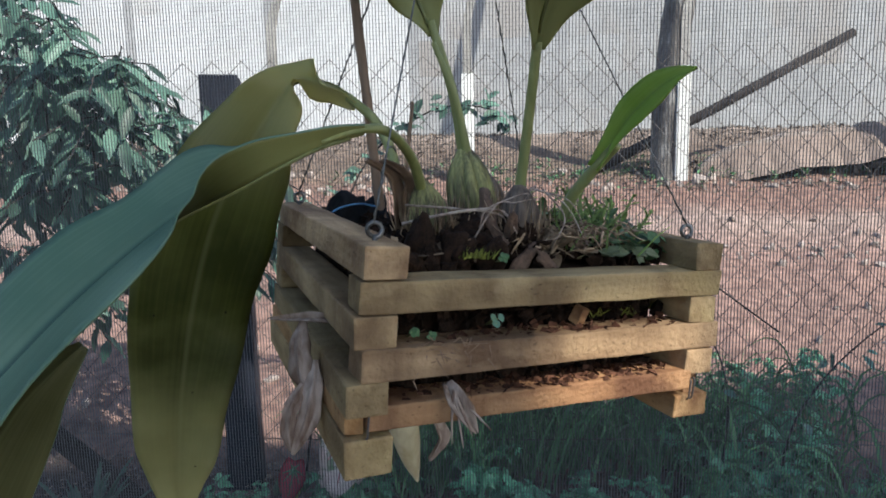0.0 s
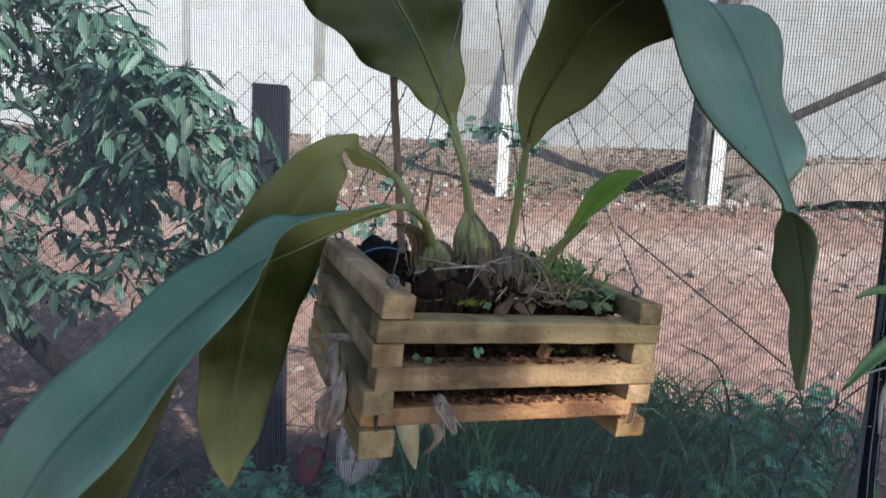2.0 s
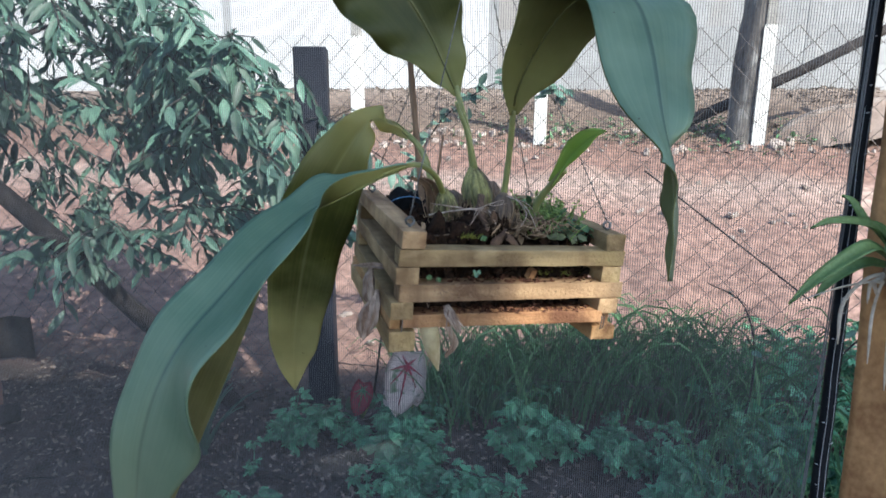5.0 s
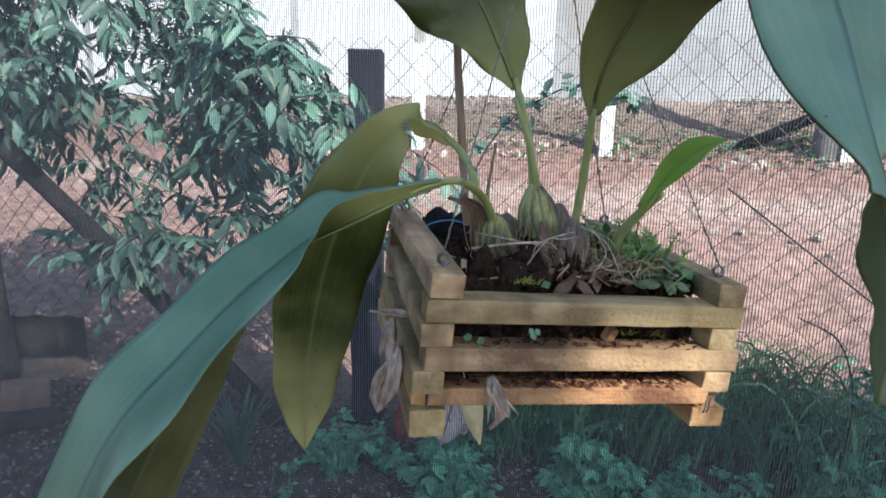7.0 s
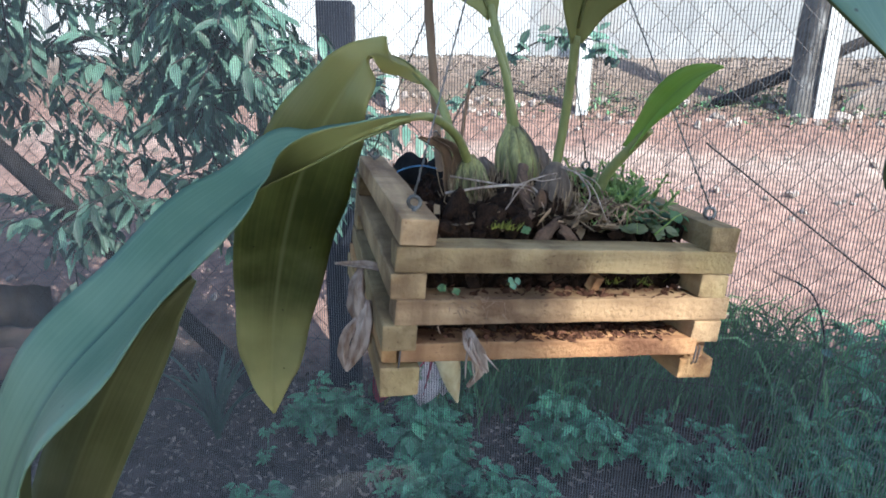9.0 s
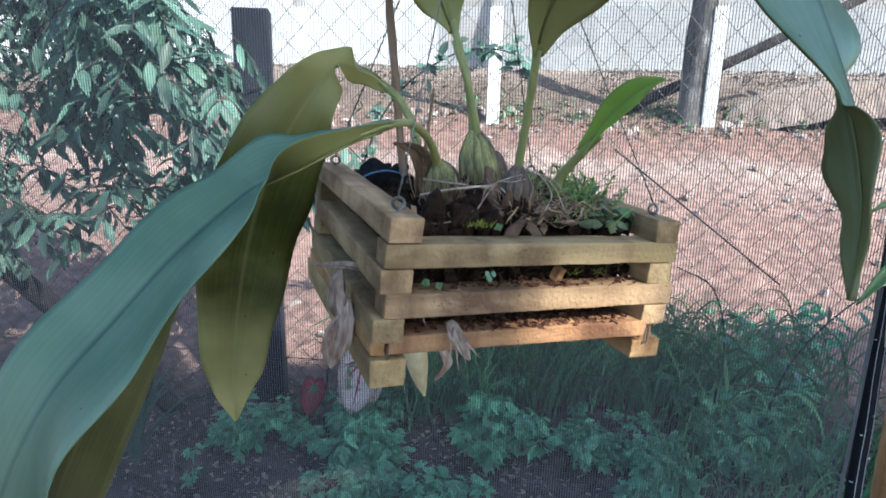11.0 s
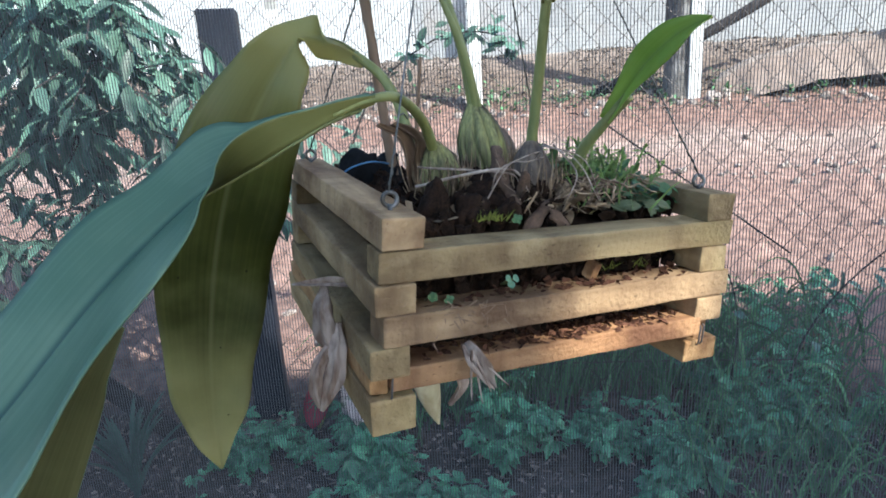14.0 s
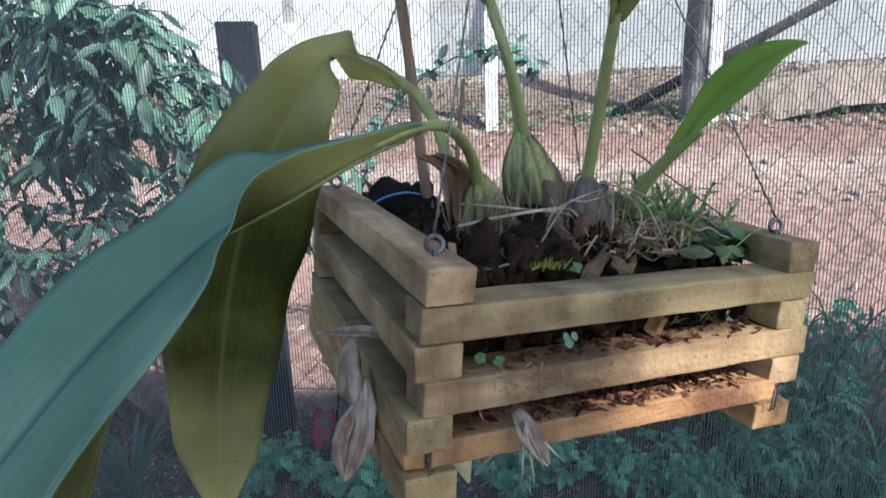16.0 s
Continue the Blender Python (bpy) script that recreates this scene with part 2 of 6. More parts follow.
STEEL = surf("dull zinc", (0.07, 0.06, 0.055), (0.26, 0.25, 0.24), 120, 0.55, 0.3, metal=0.9)
WIRE = surf("grey wire", (0.09, 0.085, 0.08), (0.22, 0.21, 0.20), 90, 0.5, 0.2, metal=0.7)
BLUE = surf("blue plastic", (0.06, 0.16, 0.30), (0.12, 0.27, 0.45), 60, 0.4, 0.1)
CHIP = surf("brown bark chip", (0.05, 0.027, 0.017), (0.17, 0.098, 0.062), 90, 0.85, 0.8, fine=500)
STICK = surf("brown stick", (0.13, 0.075, 0.045), (0.30, 0.19, 0.12), 40, 0.8, 0.5, (1, 1, 0.1))
MOSS = surf("yellow moss", (0.11, 0.12, 0.015), (0.26, 0.26, 0.045), 90, 0.9, 0.5, island=True, random=0.3)
HERB = surf("small herb leaf", (0.03, 0.085, 0.034), (0.12, 0.21, 0.075), 40, 0.5, 0.2, through=0.25, island=True, random=0.35)
HERB_BLUE = surf("bluish herb leaf", (0.08, 0.18, 0.11), (0.19, 0.32, 0.21), 40, 0.5, 0.2, through=0.2, island=True, random=0.2)
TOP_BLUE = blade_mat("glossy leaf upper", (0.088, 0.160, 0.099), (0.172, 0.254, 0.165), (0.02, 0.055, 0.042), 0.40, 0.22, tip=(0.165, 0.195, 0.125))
# bright foot colours paint the light on leaf bases; the yellowing tips are real
TOP_OLIVE = blade_mat("olive leaf face", (0.075, 0.090, 0.016), (0.20, 0.21, 0.052), (0.24, 0.245, 0.095), 0.34, 0.6, tip=(0.54, 0.50, 0.24), foot=(0.66, 0.60, 0.25), lit_foot_end=0.55)
OLIVE_BACK = blade_mat("olive leaf back", (0.052, 0.064, 0.012), (0.115, 0.125, 0.028), (0.17, 0.175, 0.06), 0.45, 0.45, tip=(0.52, 0.48, 0.23), foot=(0.66, 0.60, 0.25), lit_foot_end=0.55)
UNDER = blade_mat("leaf underside", (0.055, 0.064, 0.012), (0.098, 0.105, 0.025), (0.17, 0.17, 0.055), 0.5, 0.4, tip=(0.21, 0.215, 0.09), foot=(0.40, 0.39, 0.14), lit_foot_end=0.34)
DULL_BACK = blade_mat("dull olive leaf back", (0.105, 0.102, 0.034), (0.19, 0.18, 0.070), (0.22, 0.21, 0.09), 0.5, 0.4, tip=(0.25, 0.23, 0.12))
YOUNG = blade_mat("young leaf", (0.32, 0.46, 0.085), (0.46, 0.60, 0.17), (0.28, 0.40, 0.10), 0.4, 0.55)
NET = surf("grey net thread", (0.105, 0.105, 0.110), (0.140, 0.140, 0.146), 30, 0.7, 0.0, random=0.0)
LITTER = surf("dry leaves", (0.05, 0.038, 0.034), (0.27, 0.215, 0.185), 14, 0.85, 0.3, island=True, random=0.7)
TREE_LEAF = surf("tree leaf", (0.046, 0.110, 0.084), (0.140, 0.228, 0.175), 9, 0.5, 0.2, through=0.3, island=True, random=0.6)
TREE_BARK = surf("tree bark", (0.016, 0.014, 0.015), (0.065, 0.056, 0.054), 14, 0.9, 0.9, (1, 1, 0.3), 70, depth=0.01)
GREY_BARK = surf("pale lichened bark", (0.045, 0.04, 0.038), (0.17, 0.155, 0.145), 5, 0.9, 0.8, (1, 1, 0.4), 40, depth=0.02, stain=(0.40, 0.39, 0.38), stain_scale=6, stain_at=0.54)
TAR = surf("tarred post", (0.008, 0.009, 0.014), (0.022, 0.024, 0.034), 16, 0.6, 0.6, (1, 1, 0.15), 90, depth=0.004)
WHITEWASH = surf("whitewashed concrete", (0.55, 0.55, 0.535), (0.78, 0.78, 0.77), 8, 0.85, 0.4, fine=60, depth=0.004)
CONCRETE = surf("grey concrete", (0.20, 0.19, 0.18), (0.36, 0.35, 0.33), 5, 0.9, 0.4, fine=40, depth=0.006)
PANEL = surf("pale wall slab", (0.255, 0.256, 0.262), (0.385, 0.386, 0.392), 1.2, 0.85, 0.3, (1, 1, 0.4), 12, stain=(0.29, 0.272, 0.26), stain_scale=1.0, stain_at=0.52, random=0.03, depth=0.006)
PALER_PANEL = surf("paler wall slab", (0.46, 0.465, 0.475), (0.58, 0.585, 0.595), 1.2, 0.85, 0.3, (1, 1, 0.4), 12, stain=(0.48, 0.475, 0.47), stain_scale=1.0, stain_at=0.58, random=0.03, depth=0.006)
STONE = surf("road stones", (0.17, 0.128, 0.110), (0.36, 0.31, 0.28), 9, 0.9, 0.5, island=True, random=0.35, depth=0.01)
GRASS = surf("green grass", (0.044, 0.115, 0.048), (0.145, 0.28, 0.135), 6, 0.5, 0.1, through=0.25, island=True, random=0.5)
BANK = surf("trodden bank earth", (0.15, 0.11, 0.09), (0.265, 0.203, 0.175), 7, 0.95, 0.6, fine=60, depth=0.01, random=0)
STRAW = surf("dry scrub", (0.085, 0.065, 0.052), (0.195, 0.152, 0.126), 6, 0.9, 0.1, island=True, random=0.45)
WEED = surf("weed leaf", (0.036, 0.138, 0.074), (0.145, 0.345, 0.19), 9, 0.42, 0.2, through=0.22, island=True, random=0.4)
WEED_LEAF = surf("bushy weed leaf", (0.042, 0.16, 0.084), (0.17, 0.40, 0.215), 9, 0.42, 0.2, through=0.22, random=0.4)
FENCE = surf("rusty fence wire", (0.05, 0.042, 0.040), (0.115, 0.094, 0.088), 30, 0.8, 0.2, metal=0.15, random=0)
PIPE = surf("black pipe", (0.006, 0.006, 0.008), (0.016, 0.017, 0.021), 30, 0.6, 0.2)
TIE = surf("pale tie wire", (0.35, 0.35, 0.36), (0.6, 0.6, 0.6), 60, 0.5, 0.1)
BEAM = surf("brown timber", (0.23, 0.100, 0.036), (0.54, 0.29, 0.12), 16, 0.75, 0.8, (1, 1, 0.7), 120, depth=0.005, stain=(0.10, 0.048, 0.024), stain_scale=9, stain_at=0.58)
STRAP = surf("strap leaf", (0.12, 0.21, 0.06), (0.25, 0.37, 0.14), 12, 0.45, 0.2, through=0.25, island=True, random=0.25)
PALE_ROOT = surf("aerial root", (0.42, 0.34, 0.26), (0.74, 0.66, 0.56), 50, 0.7, 0.2, island=True, random=0.2)
TERRACOTTA = surf("terracotta", (0.13, 0.07, 0.052), (0.25, 0.15, 0.115), 20, 0.85, 0.4)
TIN = surf("rusty corrugated sheet", (0.06, 0.05, 0.048), (0.17, 0.14, 0.13), 8, 0.6, 0.3, metal=0.2)
CAL_PALE = surf("caladium leaf", (0.56, 0.47, 0.47), (0.78, 0.71, 0.70), 30, 0.5, 0.2, through=0.2, stain=(0.16, 0.25, 0.15), stain_scale=26, stain_at=0.56)
CAL_DULL = surf("dull caladium leaf", (0.07, 0.13, 0.075), (0.16, 0.22, 0.14), 30, 0.5, 0.2, through=0.2)
CAL_RED = surf("caladium red", (0.28, 0.035, 0.06), (0.46, 0.08, 0.12), 20, 0.5, 0.1, through=0.2)

for dull in (BARK, CHARCOAL, CRUMB, LITTER, TREE_BARK, TAR, NET, PIPE, HUSK, ROOT):
    dull.node_tree.nodes["Principled BSDF"].inputs["Specular IOR Level"].default_value = 0.12


def earth():
    """Dark soil inside the fence, red dirt on the slope, brown scrub ground beneath the far wall."""
    m, n, l, p = nodes_of("ground earth")
    tc = n.new("ShaderNodeTexCoord")
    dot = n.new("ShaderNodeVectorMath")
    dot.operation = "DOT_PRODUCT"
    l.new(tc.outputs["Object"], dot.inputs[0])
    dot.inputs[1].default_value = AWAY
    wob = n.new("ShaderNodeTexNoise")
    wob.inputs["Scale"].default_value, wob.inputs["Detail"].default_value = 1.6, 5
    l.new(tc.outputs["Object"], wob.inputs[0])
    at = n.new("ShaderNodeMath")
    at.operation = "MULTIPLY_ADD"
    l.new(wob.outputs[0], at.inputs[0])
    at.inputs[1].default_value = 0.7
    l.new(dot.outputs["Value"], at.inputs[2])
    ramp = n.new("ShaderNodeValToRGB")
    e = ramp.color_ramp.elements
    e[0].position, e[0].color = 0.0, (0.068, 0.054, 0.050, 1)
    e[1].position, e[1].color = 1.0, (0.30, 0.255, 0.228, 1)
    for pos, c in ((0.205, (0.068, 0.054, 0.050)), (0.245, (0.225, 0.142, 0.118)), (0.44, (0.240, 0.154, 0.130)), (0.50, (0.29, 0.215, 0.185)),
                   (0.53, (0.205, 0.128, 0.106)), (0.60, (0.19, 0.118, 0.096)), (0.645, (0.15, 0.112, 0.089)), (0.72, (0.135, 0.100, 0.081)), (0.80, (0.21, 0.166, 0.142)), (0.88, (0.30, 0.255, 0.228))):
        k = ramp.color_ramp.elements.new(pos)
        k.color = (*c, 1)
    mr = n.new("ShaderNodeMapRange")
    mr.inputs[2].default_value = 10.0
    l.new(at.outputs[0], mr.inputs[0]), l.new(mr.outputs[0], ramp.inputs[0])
    fine = n.new("ShaderNodeTexNoise")
    fine.inputs["Scale"].default_value, fine.inputs["Detail"].default_value = 14, 8
    l.new(tc.outputs["Object"], fine.inputs[0])
    hsv = n.new("ShaderNodeHueSaturation")
    v = n.new("ShaderNodeMapRange")
    v.inputs[1].default_value, v.inputs[2].default_value, v.inputs[3].default_value, v.inputs[4].default_value = 0.3, 0.7, 0.55, 1.4
    l.new(fine.outputs[0], v.inputs[0]), l.new(v.outputs[0], hsv.inputs["Value"]), l.new(ramp.outputs[0], hsv.inputs["Color"])
    l.new(hsv.outputs[0], p.inputs["Base Color"])
    p.inputs["Roughness"].default_value = 0.95
    p.inputs["Specular IOR Level"].default_value = 0.1
    bp = n.new("ShaderNodeBump")
    bp.inputs["Strength"].default_value, bp.inputs["Distance"].default_value = 0.8, 0.03
    l.new(fine.outputs[0], bp.inputs["Height"]), l.new(bp.outputs[0], p.inputs["Normal"])
    return m


EARTH = earth()


# ---- mesh helpers ----
def link(name, bm, material, parent=None, shade=True, label="", matrix=None):
    me = bpy.data.meshes.new(name)
    bm.normal_update()
    bm.to_mesh(me)
    bm.free()
    for m in material if isinstance(material, (list, tuple)) else [material]:
        me.materials.append(m)
    if shade:
        me.polygons.foreach_set("use_smooth", [True] * len(me.polygons))
    ob = new(name, me)
    if parent:
        ob.parent = parent
    if matrix:
        ob.matrix_basis = matrix
    if label:
        ob["label"] = label
    return ob


def part(name, bm, material, parent, label="", shade=True):
    return link(name, bm, material, parent, shade, label)


def empty(name, label, category, at=None, group="", kind=""):
    ob = new(name)
    ob.empty_display_size = 0.05
    if at:
        ob.matrix_basis = at
    return tagged(ob, label, category, group, kind)


def stuff(name, verts, faces, material, label, category, parent=None, smooth_faces=False):
    me = bpy.data.meshes.new(name)
    me.from_pydata(verts, [], faces)
    me.materials.append(material)
    if smooth_faces:
        me.polygons.foreach_set("use_smooth", [True] * len(me.polygons))
    ob = new(name, me)
    if parent:
        ob.parent = parent
        ob["kind"] = "stuff"
        return ob
    return tagged(ob, label, category, "", "stuff")


def spline(points, n):
    """Points along a smooth curve through the given ones, tuples of any length."""
    p = np.array(points, float)
    p = np.vstack([2 * p[0] - p[1], p, 2 * p[-1] - p[-2]])
    out = []
    for t in np.linspace(0, len(p) - 3, n):
        i = min(int(t), len(p) - 4)
        f = t - i
        a, b, c, d = p[i:i + 4]
        out.append(0.5 * (2 * b + (c - a) * f + (2 * a - 5 * b + 4 * c - d) * f * f + (3 * b - a - 3 * c + d) * f ** 3))
    return out


def tube(bm, pts, r, sides=8, cap=True, ripple=None):
    """A tube along the points; r is one radius or one a point."""
    pts = [Vector(p[:3]) for p in pts]
    rs = r if isinstance(r, (list, tuple, np.ndarray)) else [r] * len(pts)
    rings, side = [], None
    for i, p in enumerate(pts):
        t = (pts[min(i + 1, len(pts) - 1)] - pts[max(i - 1, 0)]).normalized()
        if side is None:
            side = t.orthogonal().normalized()
        side = (side - t * side.dot(t)).normalized()
        up = t.cross(side)
        ring = []
        for k in range(sides):
            a = 2 * math.pi * k / sides
            rr = rs[i] * (ripple(a, i) if ripple else 1)
            ring.append(bm.verts.new(p + (side * math.cos(a) + up * math.sin(a)) * rr))
        rings.append(ring)
    for a, b in zip(rings, rings[1:]):
        for k in range(sides):
            bm.faces.new((a[k], a[(k + 1) % sides], b[(k + 1) % sides], b[k]))
    if cap:
        bm.faces.new(rings[0][::-1]), bm.faces.new(rings[-1])
    return bm


def box(bm, lo, hi, bevel=0.0, jitter=0.0, rng=random):
    lo, hi = Vector(lo), Vector(hi)
    made = bmesh.ops.create_cube(bm, size=1)["verts"]
    for v in made:
        v.co = Vector([(lo[i] + hi[i]) / 2 + v.co[i] * (hi[i] - lo[i]) + rng.uniform(-jitter, jitter) for i in range(3)])
    if bevel:
        edges = list({e for v in made for e in v.link_edges})
        bmesh.ops.bevel(bm, geom=edges, offset=bevel, segments=2, profile=0.6, affect="EDGES")
    return bm


def lump(bm, at, size, rng, rough=0.35, detail=2):
    """An uneven lump such as bark or a stone."""
    m = Matrix.LocRotScale(at, Euler([rng.uniform(0, 6.3) for _ in range(3)]), size)
    made = bmesh.ops.create_icosphere(bm, subdivisions=detail, radius=1)["verts"]
    o = Vector((rng.uniform(0, 50), rng.uniform(0, 50), rng.uniform(0, 50)))
    for v in made:
        v.co = m @ (v.co * (1 + rough * noise.noise(v.co * 1.7 + o)))
    return bm


def blade(controls, n=44, across=11, wave=0.0, waves=5, thick=0.0006, shape=None):
    """A broad leaf along control rows (x, y, z, width, facing x, y, z, fold): the midrib, its width, the way its upper face looks, the fold; shape(u, v) narrows one side."""
    bm = bmesh.new()
    uv = bm.loops.layers.uv.new("blade")
    rows = spline(controls, n)
    top, under, coords = [], [], {}
    for i, r in enumerate(rows):
        p = Vector(r[:3])
        t = (Vector(rows[min(i + 1, n - 1)][:3]) - Vector(rows[max(i - 1, 0)][:3])).normalized()
        face = Vector(r[4:7])
        side = t.cross(face).normalized()
        up = side.cross(t).normalized()
        half, v = max(r[3], 0.001) / 2, i / (n - 1)
        a, b = [], []
        for k in range(across):
            u = 2 * k / (across - 1) - 1
            w = half * (shape(u, v) if shape else 1)
            q = p + side * u * w + up * (r[7] * abs(u) * w - 0.0022 * math.exp(-(u * 9) ** 2))
            q += up * wave * w * abs(u) ** 1.5 * math.sin(waves * 6.28 * v + (1.3 if u > 0 else 3.1) + 2 * u)
            va, vb = bm.verts.new(q + up * thick), bm.verts.new(q - up * thick)
            coords[va] = coords[vb] = (0.5 + u / 2, v)
            a.append(va), b.append(vb)
        top.append(a), under.append(b)
    for i in range(n - 1):
        for k in range(across - 1):
            bm.faces.new((top[i][k], top[i][k + 1], top[i + 1][k + 1], top[i + 1][k]))
            f = bm.faces.new((under[i][k], under[i + 1][k], under[i + 1][k + 1], under[i][k + 1]))
            f.material_index = 1
        for k in (0, across - 1):
            q = (top[i][k], top[i + 1][k], under[i + 1][k], under[i][k])
            bm.faces.new(q if k == 0 else q[::-1])
    for k in range(across - 1):
        bm.faces.new((top[0][k], under[0][k], under[0][k + 1], top[0][k + 1]))
        bm.faces.new((top[-1][k], top[-1][k + 1], under[-1][k + 1], under[-1][k]))
    for f in bm.faces:
        for lp in f.loops:
            lp[uv].uv = coords[lp.vert]
    return bm


def ico(detail):
    bm = bmesh.new()
    bmesh.ops.create_icosphere(bm, subdivisions=detail, radius=1)
    bm.verts.index_update()
    got = [v.co.copy() for v in bm.verts], [tuple(v.index for v in f.verts) for f in bm.faces]
    bm.free()
    return got


ICO = {1: ico(1), 2: ico(2)}


class Sheet:
    """Many small pieces gathered into one mesh."""

    def __init__(self):
        self.v, self.f = [], []

    def lump(self, at, size, rng, rough=0.4, detail=2, turn=None):
        m = Matrix.LocRotScale(Vector(at), Euler(turn or [rng.uniform(0, 6.3) for _ in range(3)]), Vector(size))
        o = Vector((rng.uniform(0, 50), rng.uniform(0, 50), rng.uniform(0, 50)))
        base = len(self.v)
        vs, fs = ICO[detail]
        self.v += [m @ (v * (1 + rough * noise.noise(v * 1.4 + o) + 0.5 * rough * noise.noise(v * 3.7 + o))) for v in vs]
        self.f += [tuple(base + i for i in f) for f in fs]

    def flake(self, at, size, rng):
        m = Matrix.LocRotScale(Vector(at), Euler((rng.gauss(0, 0.6), rng.gauss(0, 0.6), rng.uniform(0, 6.3))), Vector(size))
        base = len(self.v)
        for z in (-0.5, 0.5):
            for x, y in ((-1, -1), (1, -1), (1, 1), (-1, 1)):
                self.v.append(m @ Vector((x + rng.uniform(-0.35, 0.35), y + rng.uniform(-0.35, 0.35), z + rng.uniform(-0.15, 0.15))))
        self.f += [tuple(base + i for i in f) for f in ((0, 3, 2, 1), (4, 5, 6, 7), (0, 1, 5, 4), (1, 2, 6, 5), (2, 3, 7, 6), (3, 0, 4, 7))]

    def leaf(self, at, way, face, length, width, bend=0.25, fold=0.15, rows=3):
        way, face = Vector(way).normalized(), Vector(face)
        side = way.cross(face)
        side = side.normalized() if side.length > 1e-4 else way.orthogonal().normalized()
        up = side.cross(way)
        base = len(self.v)
        for i in range(rows + 2):
            t = i / (rows + 1)
            w = width / 2 * math.sin(math.pi * min(t * 0.93 + 0.05, 1)) ** 0.8
            mid = Vector(at) + way * length * t - up * length * bend * t * t
            self.v += [mid - side * w + up * w * fold, mid - up * w * fold, mid + side * w + up * w * fold]
        for i in range(rows + 1):
            a = base + 3 * i
            self.f += [(a, a + 1, a + 4, a + 3), (a + 1, a + 2, a + 5, a + 4)]

    def lobed(self, at, way, face, s, rng):
        """A weed leaf of three to five unequal lobes from one foot."""
        way = Vector(way).normalized()
        side = way.cross(Vector(face)).normalized()
        for turn in rng.choice(((0, 0.85, -0.85), (0, 0.7, -0.7), (0, 0.6, -0.6, 1.3, -1.3), (0, 0.75, -0.9))):
            dirn = way * math.cos(turn) + side * math.sin(turn)
            k = s * rng.uniform(0.85, 1.1) * (1 - 0.28 * abs(turn))
            self.leaf(at, dirn + Vector((0, 0, rng.gauss(0, 0.12))), face, k, k * rng.uniform(0.42, 0.6), rng.uniform(0.1, 0.5), rng.uniform(0.1, 0.35), 2)

    def strip(self, pts, width, face=(0, 0, 1)):
        pts = [Vector(p) for p in (spline(pts, 8) if len(pts) > 3 else pts)]
        base = len(self.v)
        for i, p in enumerate(pts):
            t = (pts[min(i + 1, len(pts) - 1)] - pts[max(i - 1, 0)]).normalized()
            s = t.cross(Vector(face))
            s = s.normalized() if s.length > 1e-4 else t.orthogonal()
            w = width / 2 * (1 - (i / (len(pts) - 1)) ** 2 * 0.95)
            self.v += [p - s * w, p + s * w]
        for i in range(len(pts) - 1):
            a = base + 2 * i
            self.f.append((a, a + 1, a + 3, a + 2))

    def prism(self, a, b, r):
        a, b = Vector(a), Vector(b)
        t = (b - a).normalized()
        s = t.orthogonal().normalized()
        u = t.cross(s)
        base = len(self.v)
        for p in (a, b):
            for k in range(3):
                g = 2 * math.pi * k / 3
                self.v.append(p + (s * math.cos(g) + u * math.sin(g)) * r)
        self.f += [(base + k, base + (k + 1) % 3, base + 3 + (k + 1) % 3, base + 3 + k) for k in range(3)]

    def wire(self, pts, r):
        for a, b in zip(pts, pts[1:]):
            self.prism(a, b, r)


# ---- ground ----
def ground():
    def axis(near, far, step):
        a, v, h = [], near[0], step
        while v < near[1]:
            a.append(v)
            v += step
        lo, hi = near[0], a[-1]
        while hi < far:
            h *= 1.35
            hi += h
            a.append(hi)
        h = step
        while lo > -far:
            h *= 1.35
            lo -= h
            a.insert(0, lo)
        return a
    xs, ys = axis((-4, 9), 900, 0.09), axis((-1, 9.5), 900, 0.09)
    verts = [(x, y, ground_z(x, y)) for y in ys for x in xs]
    w = len(xs)
    faces = [(j * w + i, j * w + i + 1, (j + 1) * w + i + 1, (j + 1) * w + i) for j in range(len(ys) - 1) for i in range(w - 1)]
    me = bpy.data.meshes.new("ground")
    me.from_pydata(verts, [], faces)
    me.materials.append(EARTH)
    me.polygons.foreach_set("use_smooth", [True] * len(me.polygons))
    tagged(new("ground", me), "dark littered soil rising into a red dirt slope", "ground", "", "structure")


ground()


